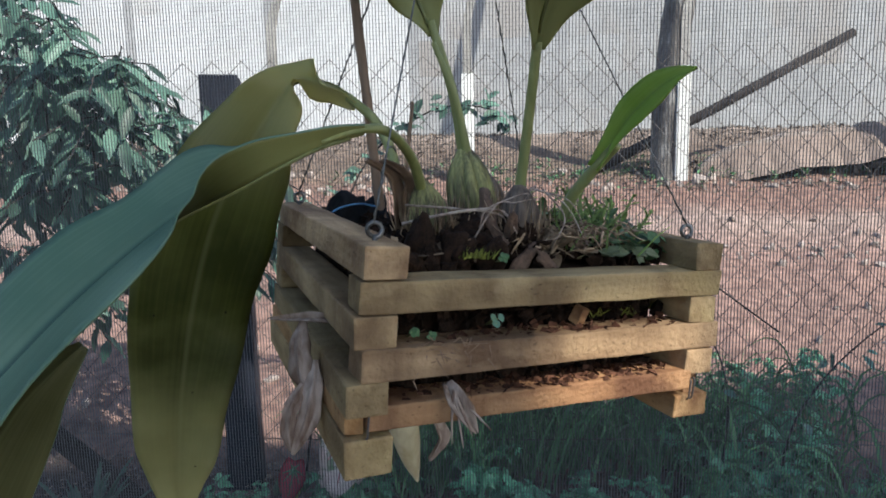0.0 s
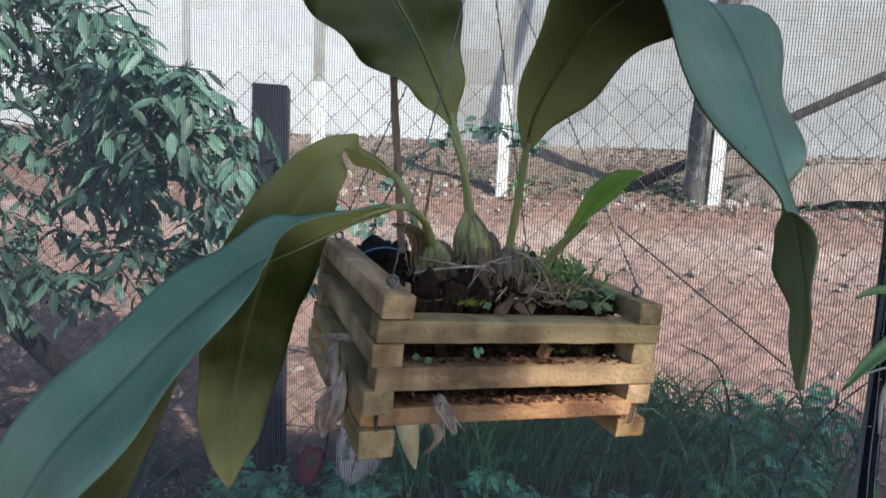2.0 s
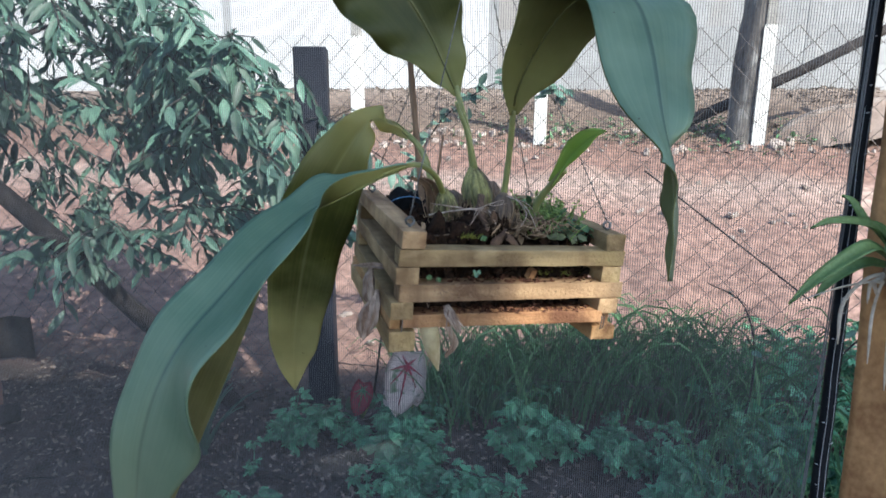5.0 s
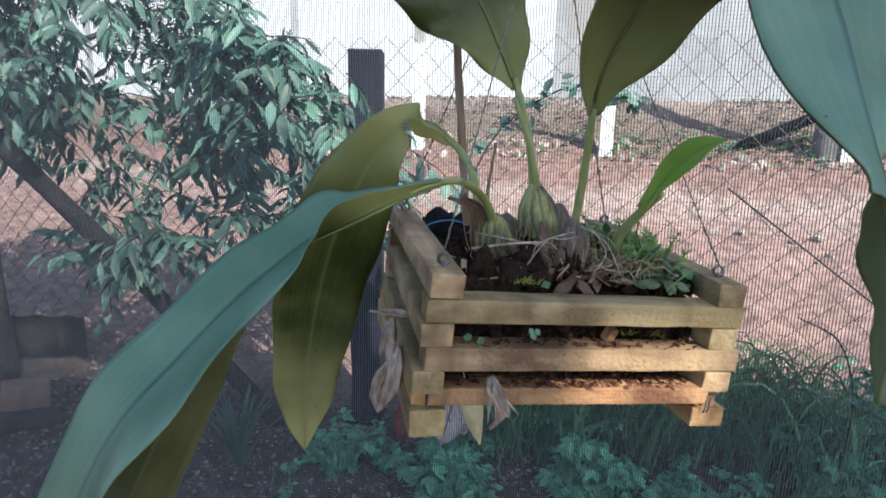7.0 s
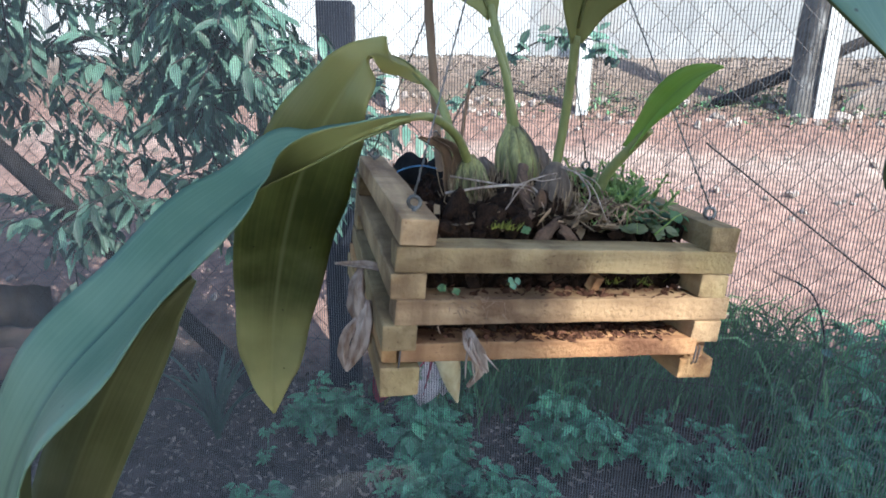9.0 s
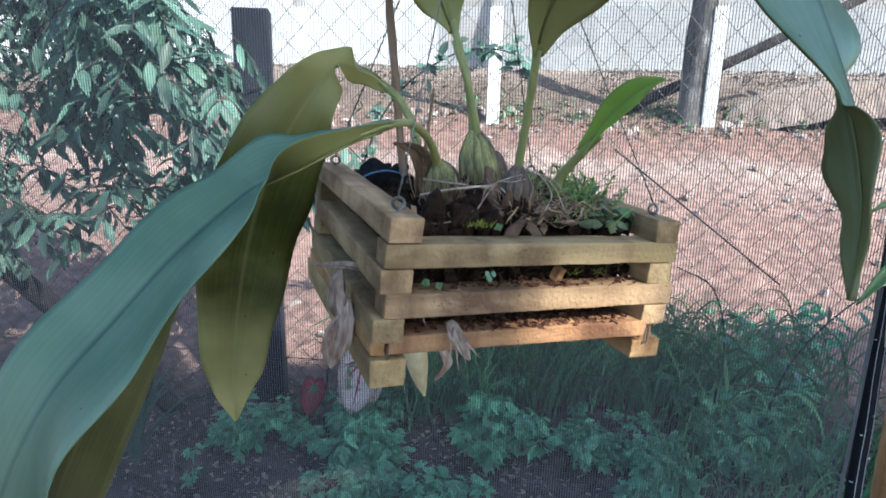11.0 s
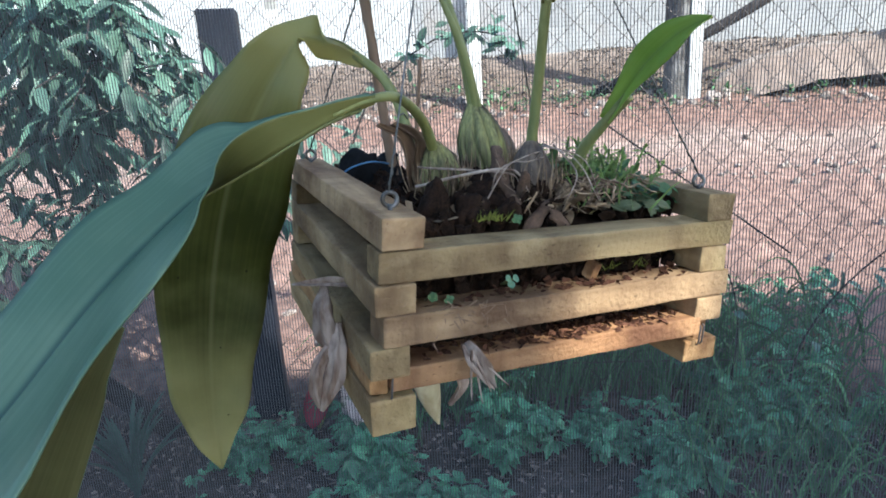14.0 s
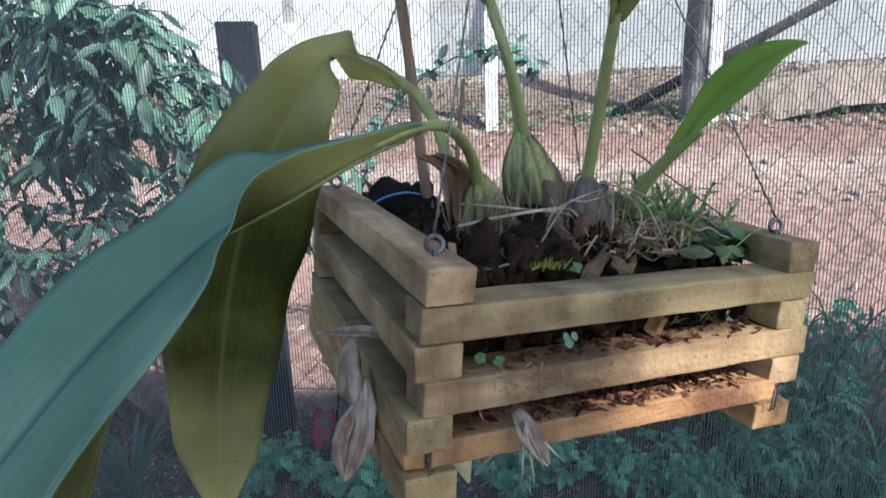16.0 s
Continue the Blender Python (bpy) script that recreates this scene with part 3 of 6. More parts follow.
# ---- added unseen steep sheet, parallel to the fence, blocks the sun but for one gap ----
def roof():
    top = empty("roof", "added unseen steep sheet that shades the basket and garden", "roof", kind="structure")

    def at(u, z, out=0.0):
        return sd(u, -2.9 - (z - 4.2) / 6 - out, z)

    low = 3.1
    # gap placed so a patch of sun falls on the basket's front slats
    u0, u1 = 3.322, 3.563
    left, right = (4.735, 4.841), (4.850, 4.956)

    def ridge(u):
        return 6.45 + 0.30 * (u - 4.2)

    for a, b, (c, d), (e, f) in ((0.2, u0, (low, low), (ridge(0.2), ridge(u0))), (u1, 10.5, (low, low), (ridge(u1), ridge(10.5))), (u0, u1, (low, low), (left[0], right[0])), (u0, u1, (left[1], right[1]), (ridge(u0), ridge(u1)))):
        bm = bmesh.new()
        corners = ((a, c), (b - 0.002, d), (b - 0.002, f - 0.002), (a, e - 0.002))
        v = [bm.verts.new(at(*p)) for p in corners]
        w = [bm.verts.new(at(*p, 0.03)) for p in corners]
        bm.faces.new(v), bm.faces.new(w[::-1])
        for i in range(4):
            bm.faces.new((v[i], w[i], w[(i + 1) % 4], v[(i + 1) % 4]))
        bmesh.ops.recalc_face_normals(bm, faces=bm.faces[:])
        part("sheet", bm, TIN, top, shade=False)
    # posts added only to carry the sheet
    for u in (0.3, 10.4):
        bm = bmesh.new()
        tube(bm, [sd(u, -3.6, 0.0), sd(u, -3.6, ridge(u) - 0.3)], 0.07, 10)
        part("pillar", bm, CONCRETE, top)

    # low white wall added out of view: dims low sky, bounces some light back
    wall = bmesh.new()
    box(wall, (-1.0, -0.08, -0.1), (10.0, 0.08, 1.35), 0.01)
    tagged(link("wall_south", wall, WHITEWASH, None, False, matrix=Matrix.Translation(sd(0, -4.2)) @ Matrix.Rotation(math.atan2(ALONG.y, ALONG.x), 4, "Z")), "added unseen low white wall that tempers light in the shade", "wall", "", "structure")


roof()


# ---- far wall of pale slabs ----
def far_wall():
    wall = empty("wall_far", "pale concrete slab wall above the dirt slope", "wall", kind="structure")
    slab = bmesh.new()
    box(slab, (-0.96, -0.03, -0.245), (0.96, 0.03, 0.2456), 0.0015)
    ref = part("panel", slab, PANEL, wall, shade=False)
    slab = bmesh.new()
    box(slab, (-0.96, -0.03, -0.245), (0.96, 0.03, 0.2456), 0.0015)
    white = part("panel", slab, PALER_PANEL, wall, shade=False)
    pier = bmesh.new()
    box(pier, (-0.069, -0.034, -0.3), (0.069, 0.034, 3.0), 0.004)
    pref = part("pier", pier, PANEL, wall, shade=False)
    turn = math.atan2(ALONG.y, ALONG.x)
    used = set()

    def placed(one, m):
        ob = one.copy() if one in used else one
        if one in used:
            scene.collection.objects.link(ob)
        used.add(one)
        ob.matrix_basis = m @ Matrix.Rotation(turn, 4, "Z")

    # the bays up to the second fence post are paler, the others greyer
    for c in range(-7, 8):
        for r in range(6):
            placed(white if c < 0 else ref, Matrix.Translation(sd(c * 2.06, 8.3, 1.85 + r * 0.4925)))
        placed(pref, Matrix.Translation(sd(c * 2.06 + 1.03, 8.3, 1.7)))


far_wall()


# ---- far fence posts, whitewashed at the foot, with bent tops ----
def far_posts():
    turn = Matrix.Rotation(math.atan2(ALONG.y, ALONG.x), 4, "Z")
    for s, d in ((-2.17, 5.72), (-0.20, 5.7), (1.87, 5.69), (4.0, 5.7)):
        at = sd(s, d)
        z = ground_z(at.x, at.y)
        post = empty("fence_post", "slim concrete fence post whitewashed at its foot, bent top", "fence post", Matrix.Translation((at.x, at.y, z)) @ turn, "far fence posts")
        low, high = bmesh.new(), bmesh.new()
        box(low, (-0.06, -0.055, -0.1), (0.06, 0.055, 1.08), 0.008)
        part("whitewashed_foot", low, WHITEWASH, post, "chalky white painted foot", False)
        tube(high, [(0, 0, 1.08), (0, 0, 1.45), (0.01, 0, 1.62), (0.05, 0, 1.78), (0.10, -0.02, 1.9)], [0.062, 0.058, 0.055, 0.05, 0.045], 4)
        part("shaft", high, CONCRETE, post, "", False)

    rng = random.Random(15)
    for s, d, k in ((2.04, 5.62, 0.075), (2.16, 5.66, 0.05), (1.99, 5.58, 0.045)):
        at = sd(s, d)
        bm = bmesh.new()
        lump(bm, (0, 0, 0), (k * 1.2, k, k * 0.75), rng, 0.4, 2)
        tagged(link("pale_stone", bm, STONE, None, False, matrix=Matrix.Translation((at.x, at.y, ground_z(at.x, at.y) + k * 0.4))), "pale stone beside the foot of the fence post", "stone", "pale stones")


far_posts()


# ---- leaning tree beyond the road ----
def far_tree():
    base = sd(1.76, 5.8)
    z = ground_z(base.x, base.y)
    tree = empty("leaning_tree", "leaning pale-barked tree trunk beside the far fence", "tree", Matrix.Translation((base.x, base.y, z)))
    bm = bmesh.new()
    lean = [(0, 0, -0.2, 0.17), (0.0, 0.0, 0.15, 0.145), (0.0, 0.0, 0.6, 0.135), (0.03, -0.016, 1.2, 0.135), (0.11, -0.06, 1.9, 0.135), (0.25, -0.13, 2.7, 0.13), (0.42, -0.22, 3.6, 0.115), (0.85, -0.44, 5.9, 0.09), (1.3, -0.68, 9.0, 0.06)]
    rows = spline(lean, 26)
    tube(bm, rows, [r[3] for r in rows], 14, ripple=lambda a, i: 1 + 0.09 * math.sin(3 * a + i * 0.4) + 0.05 * math.sin(7 * a + i))
    part("trunk", bm, GREY_BARK, tree)
    rng = random.Random(31)
    leaves = Sheet()
    for _ in range(260):
        c = Vector((1.4 + rng.gauss(0, 0.8), -0.7 + rng.gauss(0, 0.7), 9.3 + rng.gauss(0, 0.4)))
        for _ in range(4):
            w = Vector((rng.gauss(0, 1), rng.gauss(0, 1), rng.gauss(-0.3, 0.6)))
            leaves.leaf(c + w * 0.05, w, (rng.gauss(0, 0.4), rng.gauss(0, 0.4), 1), 0.15, 0.05)
    stuff("crown", leaves.v, leaves.f, TREE_LEAF, "", "", tree)
    limb = bmesh.new()
    tube(limb, spline([(0.80, -0.41, 5.7), (0.70, -0.2, 7.0), (0.6, 0.1, 8.9)], 8), [0.07, 0.065, 0.06, 0.055, 0.05, 0.04, 0.03, 0.02], 8)
    part("limb", limb, GREY_BARK, tree)


far_tree()


def far_brace():
    a, b = sd(0.95, 5.95), sd(3.55, 5.95)
    za = ground_z(a.x, a.y)
    bm = bmesh.new()
    tube(bm, [(a.x, a.y, za - 0.03), ((a.x + b.x) / 2, (a.y + b.y) / 2, za + 0.62), (b.x, b.y, za + 1.32)], [0.058, 0.05, 0.045], 8)
    tagged(link("leaning_log", bm, TREE_BARK), "dark leaning log propped behind the far fence", "log")


far_brace()


def roadside():
    """Loose stones on the slope, the pale rubble ledge at its head and scrub under the wall."""
    rng = random.Random(5)
    bm = bmesh.new()
    for _ in range(420):
        d = rng.choice((rng.gauss(4.05, 0.10), rng.uniform(2.1, 5.6), rng.gauss(5.55, 0.1)))
        s = rng.uniform(-4.5, 5.5)
        at = sd(s, d)
        k = rng.uniform(0.008, 0.035) * (1.3 if d > 5.3 else 1)
        lump(bm, (at.x, at.y, ground_z(at.x, at.y) + k * 0.2), (k * 1.4, k, k * 0.7), rng, 0.4, 1)
    tagged(link("loose_stones", bm, STONE, shade=False), "pale loose stones strewn over the red dirt", "stones", "", "stuff")
    bm = bmesh.new()
    for i in range(150):
        s = -5 + 11 * i / 150 + rng.uniform(-0.03, 0.03)
        if noise.noise((s * 1.3, 0, 2)) < -0.02:
            continue
        at = sd(s, 5.95 + 0.05 * math.sin(s * 2) + rng.uniform(-0.06, 0.06))
        k = rng.uniform(0.02, 0.055)
        lump(bm, (at.x, at.y, ground_z(at.x, at.y) + k * 0.25), (k * 1.5, k, k * 0.6), rng, 0.35, 1)
    tagged(link("rubble_ledge", bm, STONE, shade=False), "broken pale rubble ledge along the top of the slope", "rubble", "", "stuff")
    sh = Sheet()
    for _ in range(13000):
        s, d = rng.uniform(-6, 7), rng.uniform(6.0, 8.2)
        if noise.noise((s * 0.9, d * 1.6, 5)) < -0.12:
            continue
        if rng.random() < 0.12:
            d = rng.uniform(5.3, 6)
        at = sd(s, d)
        z = ground_z(at.x, at.y)
        h = rng.uniform(0.03, 0.11)
        lean = Vector((rng.gauss(0, 0.9), rng.gauss(0, 0.9), 1)).normalized()
        p0 = Vector((at.x, at.y, z - 0.02))
        sh.strip([p0, p0 + lean * h * 0.6, p0 + lean * h + Vector((rng.gauss(0, 0.04), rng.gauss(0, 0.04), -0.02))], rng.uniform(0.01, 0.03), (rng.gauss(0, 1), rng.gauss(0, 1), 0.2))
    stuff("dry_scrub", sh.v, sh.f, STRAW, "brown dry scrub below the far wall", "scrub")
    sh = Sheet()
    for _ in range(230):
        s, d = rng.gauss(1.2, 1.6), rng.gauss(5.9, 0.25)
        at = sd(s, d)
        z = ground_z(at.x, at.y)
        for _ in range(3):
            w = Vector((rng.gauss(0, 1), rng.gauss(0, 1), rng.uniform(0.2, 1)))
            sh.leaf((at.x, at.y, z + rng.uniform(0, 0.08)), w, (0, 0, 1), rng.uniform(0.04, 0.09), 0.03)
    stuff("roadside_weeds", sh.v, sh.f, GRASS, "low green weeds along the rubble ledge", "weeds")

    edge = empty("stone_edging", "low earthen edging with a pale top beyond the dirt road", "edging")
    a, b = Vector((4.74, 4.25, 1.50)), Vector((6.9, 3.07, 1.76))
    n = 24
    for name, mat, lo, hi, half, foot in (("body", BANK, -0.34, -0.025, 0.07, 0.34), ("coping", STONE, -0.03, 0.006, 0.06, 0.075)):
        bm = bmesh.new()
        rings = []
        for i in range(n):
            p = a.lerp(b, i / (n - 1)) + Vector((0, 0, 0.016 * math.sin(i * 0.9) + 0.03 * noise.noise((i * 0.7, 3, 1)) - 0.22 * max(0, 1 - min(i, n - 1 - i) / 6) ** 2))
            rings.append([bm.verts.new(p + AWAY * u * (1 + 0.25 * noise.noise((i * 0.8, u * 9, v * 20))) + Vector((0, 0, v))) for u, v in ((-foot, lo), (foot, lo), (half, hi), (-half, hi))])
        for p, q in zip(rings, rings[1:]):
            for k in range(4):
                bm.faces.new((p[k], p[(k + 1) % 4], q[(k + 1) % 4], q[k]))
        bm.faces.new(rings[0][::-1]), bm.faces.new(rings[-1])
        bmesh.ops.recalc_face_normals(bm, faces=bm.faces[:])
        part(name, bm, mat, edge, shade=False)


roadside()


# ---- near chain-link fence and its tarred post ----
FENCE_D, FENCE_TOP = 1.76, 1.75


def chain_fence():
    fence = empty("chain_link_fence", "rusty sagging chain-link fence with diamond mesh", "fence", kind="structure")
    sh = Sheet()
    cell, rng = 0.112, random.Random(8)
    rows = 29
    for i in range(-38, 40):
        pts = []
        for j in range(rows + 1):
            s = i * cell + (cell / 2 if j % 2 else 0)
            z = FENCE_TOP - j * cell / 2
            sag = 0.012 * noise.noise((s * 1.5, z * 1.5, 1)), 0.03 * noise.noise((s * 0.8, z * 0.8, 7))
            pts.append(sd(s + sag[0], FENCE_D + sag[1] + (0.004 if j % 2 else -0.004), z + 0.012 * noise.noise((s * 2, z, 4))))
        sh.wire(pts, 0.0015)
        pts2 = []
        for j in range(rows + 1):
            s = i * cell + (-cell / 2 if j % 2 else 0)
            z = FENCE_TOP - j * cell / 2
            sag = 0.012 * noise.noise((s * 1.5, z * 1.5, 1)), 0.03 * noise.noise((s * 0.8, z * 0.8, 7))
            pts2.append(sd(s + sag[0], FENCE_D + sag[1] + (-0.004 if j % 2 else 0.004), z + 0.012 * noise.noise((s * 2, z, 4))))
        sh.wire(pts2, 0.0015)
    stuff("mesh", sh.v, sh.f, FENCE, "", "", fence)
    for z in (0.3,):
        bm = bmesh.new()
        tube(bm, [sd(s / 2, FENCE_D + 0.006, z + 0.01 * math.sin(s * 1.1)) for s in range(-9, 10)], 0.0022, 5)
        part("line_wire", bm, FENCE, fence)
    bm = bmesh.new()
    tube(bm, [sd(0.40 + 0.65 * k / 8, FENCE_D - 0.02 + 0.004 * math.sin(k * 2.0), 1.225 - 0.485 * k / 8) for k in range(9)], 0.0032, 6)
    part("brace_wire", bm, TREE_BARK, fence, "dark diagonal brace wire")


chain_fence()


def black_post():
    bm = bmesh.new()
    box(bm, (-0.064, -0.055, -0.12), (0.064, 0.055, 1.585), 0.006, 0.003, random.Random(2))
    bmesh.ops.subdivide_edges(bm, edges=[e for e in bm.edges if e.calc_length() > 1], cuts=10)
    rng = random.Random(4)
    for v in bm.verts:
        v.co += Vector((rng.uniform(-1, 1), rng.uniform(-1, 1), 0)) * 0.0025
    at = Vector((-0.018, 1.985, ground_z(-0.018, 1.985)))
    tagged(link("tarred_post", bm, TAR, None, False, matrix=Matrix.Translation(at) @ Matrix.Rotation(radians(-16), 4, "Z")), "thick square black tarred fence post", "fence post")


black_post()


# ---- garden tree with its long drooping leaves ----
def garden_tree():
    base = Vector((-1.80, 2.62, 0))
    base.z = ground_z(base.x, base.y)
    tree = empty("garden_tree", "dark-stemmed fruit tree with long drooping leaves", "tree", Matrix.Translation(base))
    bm = bmesh.new()
    rows = spline([(0, 0, -0.15, 0.12), (0.0, 0, 0.1, 0.1), (0.02, -0.02, 0.6, 0.085), (0.03, -0.03, 1.2, 0.08), (0.1, -0.1, 1.9, 0.06), (0.18, -0.16, 2.35, 0.03)], 22)
    tube(bm, rows, [r[3] for r in rows], 12, ripple=lambda a, i: 1 + 0.07 * math.sin(2 * a + i * 0.5) + 0.04 * math.sin(5 * a + i))
    part("trunk", bm, TREE_BARK, tree)
    rng = random.Random(17)
    crown = Sheet()
    limbs = []
    for k in range(16):
        a = rng.uniform(-1.9, 0.9)
        z0 = rng.uniform(0.95, 2.2)
        reach = rng.uniform(0.6, 1.45)
        end = Vector((math.cos(a) * reach, math.sin(a) * reach * 0.75, z0 + rng.uniform(0.0, 0.7)))
        limbs.append(((0.05, -0.05, z0), end * 0.55 + Vector((0, 0, 0.45 * z0 + 0.1)), end))
    for a, b, c in limbs:
        limb = bmesh.new()
        pts = spline([a, b, c], 10)
        tube(limb, pts, list(np.linspace(0.026, 0.006, 10)), 6)
        part("limb", limb, TREE_BARK, tree)
    twigs = Sheet()
    for k in range(3300):
        # the outline of the crown: wide and heavy on the road side, thinning to the post
        x = rng.uniform(-1.3, 1.95)
        lim_hi = 2.28 - 0.35 * max(x, 0) ** 1.4 if x < 1.3 else 1.76 - 0.7 * (x - 1.3)
        lim_lo = (1.20 if x < 0.45 else 0.70 + 0.25 * max(x - 0.9, 0)) + 0.1 * math.sin(7 * x)
        z = rng.uniform(lim_lo, max(lim_hi, lim_lo + 0.15))
        y = rng.uniform(-0.80, 0.15) if x < 1.25 else rng.uniform(-1.15, -0.2)
        p = Vector((x, y, z))
        if x > 1.5 and rng.random() < 0.55:
            continue
        if noise.noise(p * 4.2 + Vector((base.x, 0, 0))) < (0.03 if z > 1.2 else 0.25):
            continue
        line = 1.20 - 1.23 * (x - 0.38)
        if y < -0.55 and 0.25 < x < 1.35 and -0.20 < z - line < 0.14 and rng.random() < 0.85:
            continue
        out = Vector((rng.gauss(0.25, 0.6), rng.gauss(-0.35, 0.6), rng.gauss(-0.1, 0.45))).normalized()
        length = rng.uniform(0.12, 0.24)
        tip = p + out * length + Vector((0, 0, -0.06))
        twigs.wire([p, (p + tip) / 2 + Vector((0, 0, 0.02)), tip], 0.0025)
        count = rng.randint(6, 9)
        for i in range(count):
            q = p.lerp(tip, (i + 0.5) / count)
            sgn = 1 if i % 2 else -1
            side = out.cross(Vector((0, 0, 1))).normalized() * sgn
            way = out * 0.6 + side * rng.uniform(0.5, 1.1) + Vector((0, 0, rng.uniform(-1.0, -0.1)))
            crown.leaf(q, way, (rng.gauss(0, 0.35), rng.gauss(-0.3, 0.35), 1), rng.uniform(0.06, 0.12), rng.uniform(0.021, 0.037), 0.3, 0.2, 2)
    stuff("crown", crown.v, crown.f, TREE_LEAF, "", "", tree, True)
    stuff("twig_mass", twigs.v, twigs.f, TREE_BARK, "", "", tree)


garden_tree()


def leaning_pole():
    bm = bmesh.new()
    a, b = Vector((-1.42, 2.0, 1.385)), Vector((-0.38, 2.0, 0))
    b.z = ground_z(b.x, b.y) - 0.03
    rows = [a.lerp(b, t) + Vector((0, 0, 0.02 * math.sin(3 * t))) for t in np.linspace(0, 1, 12)]
    tube(bm, rows, [0.037 + 0.003 * math.sin(i * 2.1) for i in range(12)], 12)
    tagged(link("leaning_pole", bm, TREE_BARK), "dark rough pole leaning against the garden tree", "pole")


leaning_pole()


def yard_clutter():
    # corrugated sheet lying on edge behind the tree
    bm = bmesh.new()
    n = 60
    top = []
    for i in range(n):
        s = i / (n - 1)
        x, y = -2.9 + 1.45 * s, 3.05 - 0.2 * s
        z = ground_z(x, y)
        off = 0.014 * math.sin(i * 1.05)
        top.append([bm.verts.new((x, y + off, z + 0.25 - 0.075 * k)) for k in range(4)])
    for a, b in zip(top, top[1:]):
        for k in range(3):
            bm.faces.new((a[k], a[k + 1], b[k + 1], b[k]))
    bmesh.ops.solidify(bm, geom=bm.faces[:], thickness=0.002)
    tagged(link("corrugated_sheet", bm, TIN), "rusty corrugated metal sheet standing on the ground", "metal sheet")
    bm = bmesh.new()
    box(bm, (-0.09, -0.06, 0), (0.09, 0.06, 0.13), 0.012, 0.006, random.Random(3))
    tagged(link("clay_block", bm, TERRACOTTA, None, False, matrix=pose(-1.53, 2.30, ground_z(-1.53, 2.30) - 0.005, 0, 8, 25)), "weathered terracotta block at the foot of the tree", "brick")
    bm = bmesh.new()
    rows = spline([(-0.55, 0, 0.04, 0.045), (-0.2, 0.02, 0.05, 0.055), (0.2, 0.0, 0.045, 0.05), (0.5, -0.02, 0.04, 0.04)], 20)
    tube(bm, rows, [r[3] for r in rows], 14, ripple=lambda a, i: 1 + 0.10 * math.sin(3 * a + i * 0.6) + 0.06 * math.sin(7 * a - i))
    tagged(link("fallen_log", bm, TREE_BARK, matrix=pose(-1.78, 1.98, ground_z(-1.78, 1.98), 0, 0, 20)), "dark log lying on the littered soil", "log")


yard_clutter()


def litter():
    rng = random.Random(23)
    sh = Sheet()
    for _ in range(15000):
        s, d = rng.uniform(-2.6, 2.4), rng.uniform(0.1, 1.9)
        if s > 0.2 and rng.random() < 0.45:
            continue
        at = sd(s, d)
        z = ground_z(at.x, at.y) + rng.uniform(0.002, 0.018)
        a = rng.uniform(0, 6.3)
        way = Vector((math.cos(a), math.sin(a), rng.gauss(0, 0.22)))
        sh.leaf((at.x, at.y, z), way, (rng.gauss(0, 0.7), rng.gauss(0, 0.7), 1), rng.uniform(0.010, 0.040) * rng.choice((0.6, 0.8, 1)), rng.uniform(0.005, 0.018), rng.uniform(-0.5, 0.8), rng.uniform(-0.2, 0.5), 2)
    stuff("leaf_litter", sh.v, sh.f, LITTER, "dry brown and grey fallen leaves on the soil", "leaf litter")
    bm = bmesh.new()
    for _ in range(70):
        s, d = rng.uniform(-2.2, 2.2), rng.uniform(0.3, 1.7)
        at = sd(s, d)
        a, l = rng.uniform(0, 6.3), rng.uniform(0.06, 0.3)
        z = ground_z(at.x, at.y) + 0.012
        tube(bm, [(at.x, at.y, z), (at.x + math.cos(a) * l / 2, at.y + math.sin(a) * l / 2, z + rng.uniform(0, 0.02)), (at.x + math.cos(a + 0.2) * l, at.y + math.sin(a + 0.2) * l, z)], 0.003, 5)
    tagged(link("fallen_twigs", bm, TREE_BARK), "dry twigs scattered on the soil", "twigs", "", "stuff")


litter()


# ---- garden plants behind the net ----
class Pieces:
    """Collects leaves one by one, each as a small mesh of its own."""

    def __init__(self):
        self.all = []

    def lobed(self, *args):
        one = Sheet()
        one.lobed(*args)
        self.all.append((one.v, one.f))


def weed_plant(sh, at, height, rng, size=0.05, leaves=None):
    """A soft broad-leaved weed: a few crooked stems with stalked, unequal leaves."""
    for _ in range(rng.randint(2, 4)):
        lean = Vector((rng.gauss(0, 0.5), rng.gauss(0, 0.5), 1)).normalized()
        h = height * rng.uniform(0.5, 1.15)
        top = Vector(at) + lean * h
        sh.prism(at, top, 0.0016)
        levels = max(2, int(h / 0.027))
        a = rng.uniform(0, 6.3)
        for i in range(levels):
            q = Vector(at).lerp(top, (i + 1) / levels)
            for k in range(1 if i < levels - 1 else 3):
                a += rng.uniform(1.6, 2.9)
                way = Vector((math.cos(a), math.sin(a), rng.uniform(-0.35, 0.5)))
                s = size * rng.uniform(0.45, 1.2)
                foot = q + way * s * rng.uniform(0.15, 0.5)
                sh.prism(q, foot, 0.0009)
                (leaves or sh).lobed(foot, way + Vector((0, 0, rng.uniform(-0.5, 0.1))), (rng.gauss(0, 0.4), rng.gauss(-0.25, 0.4), 1), s, rng)


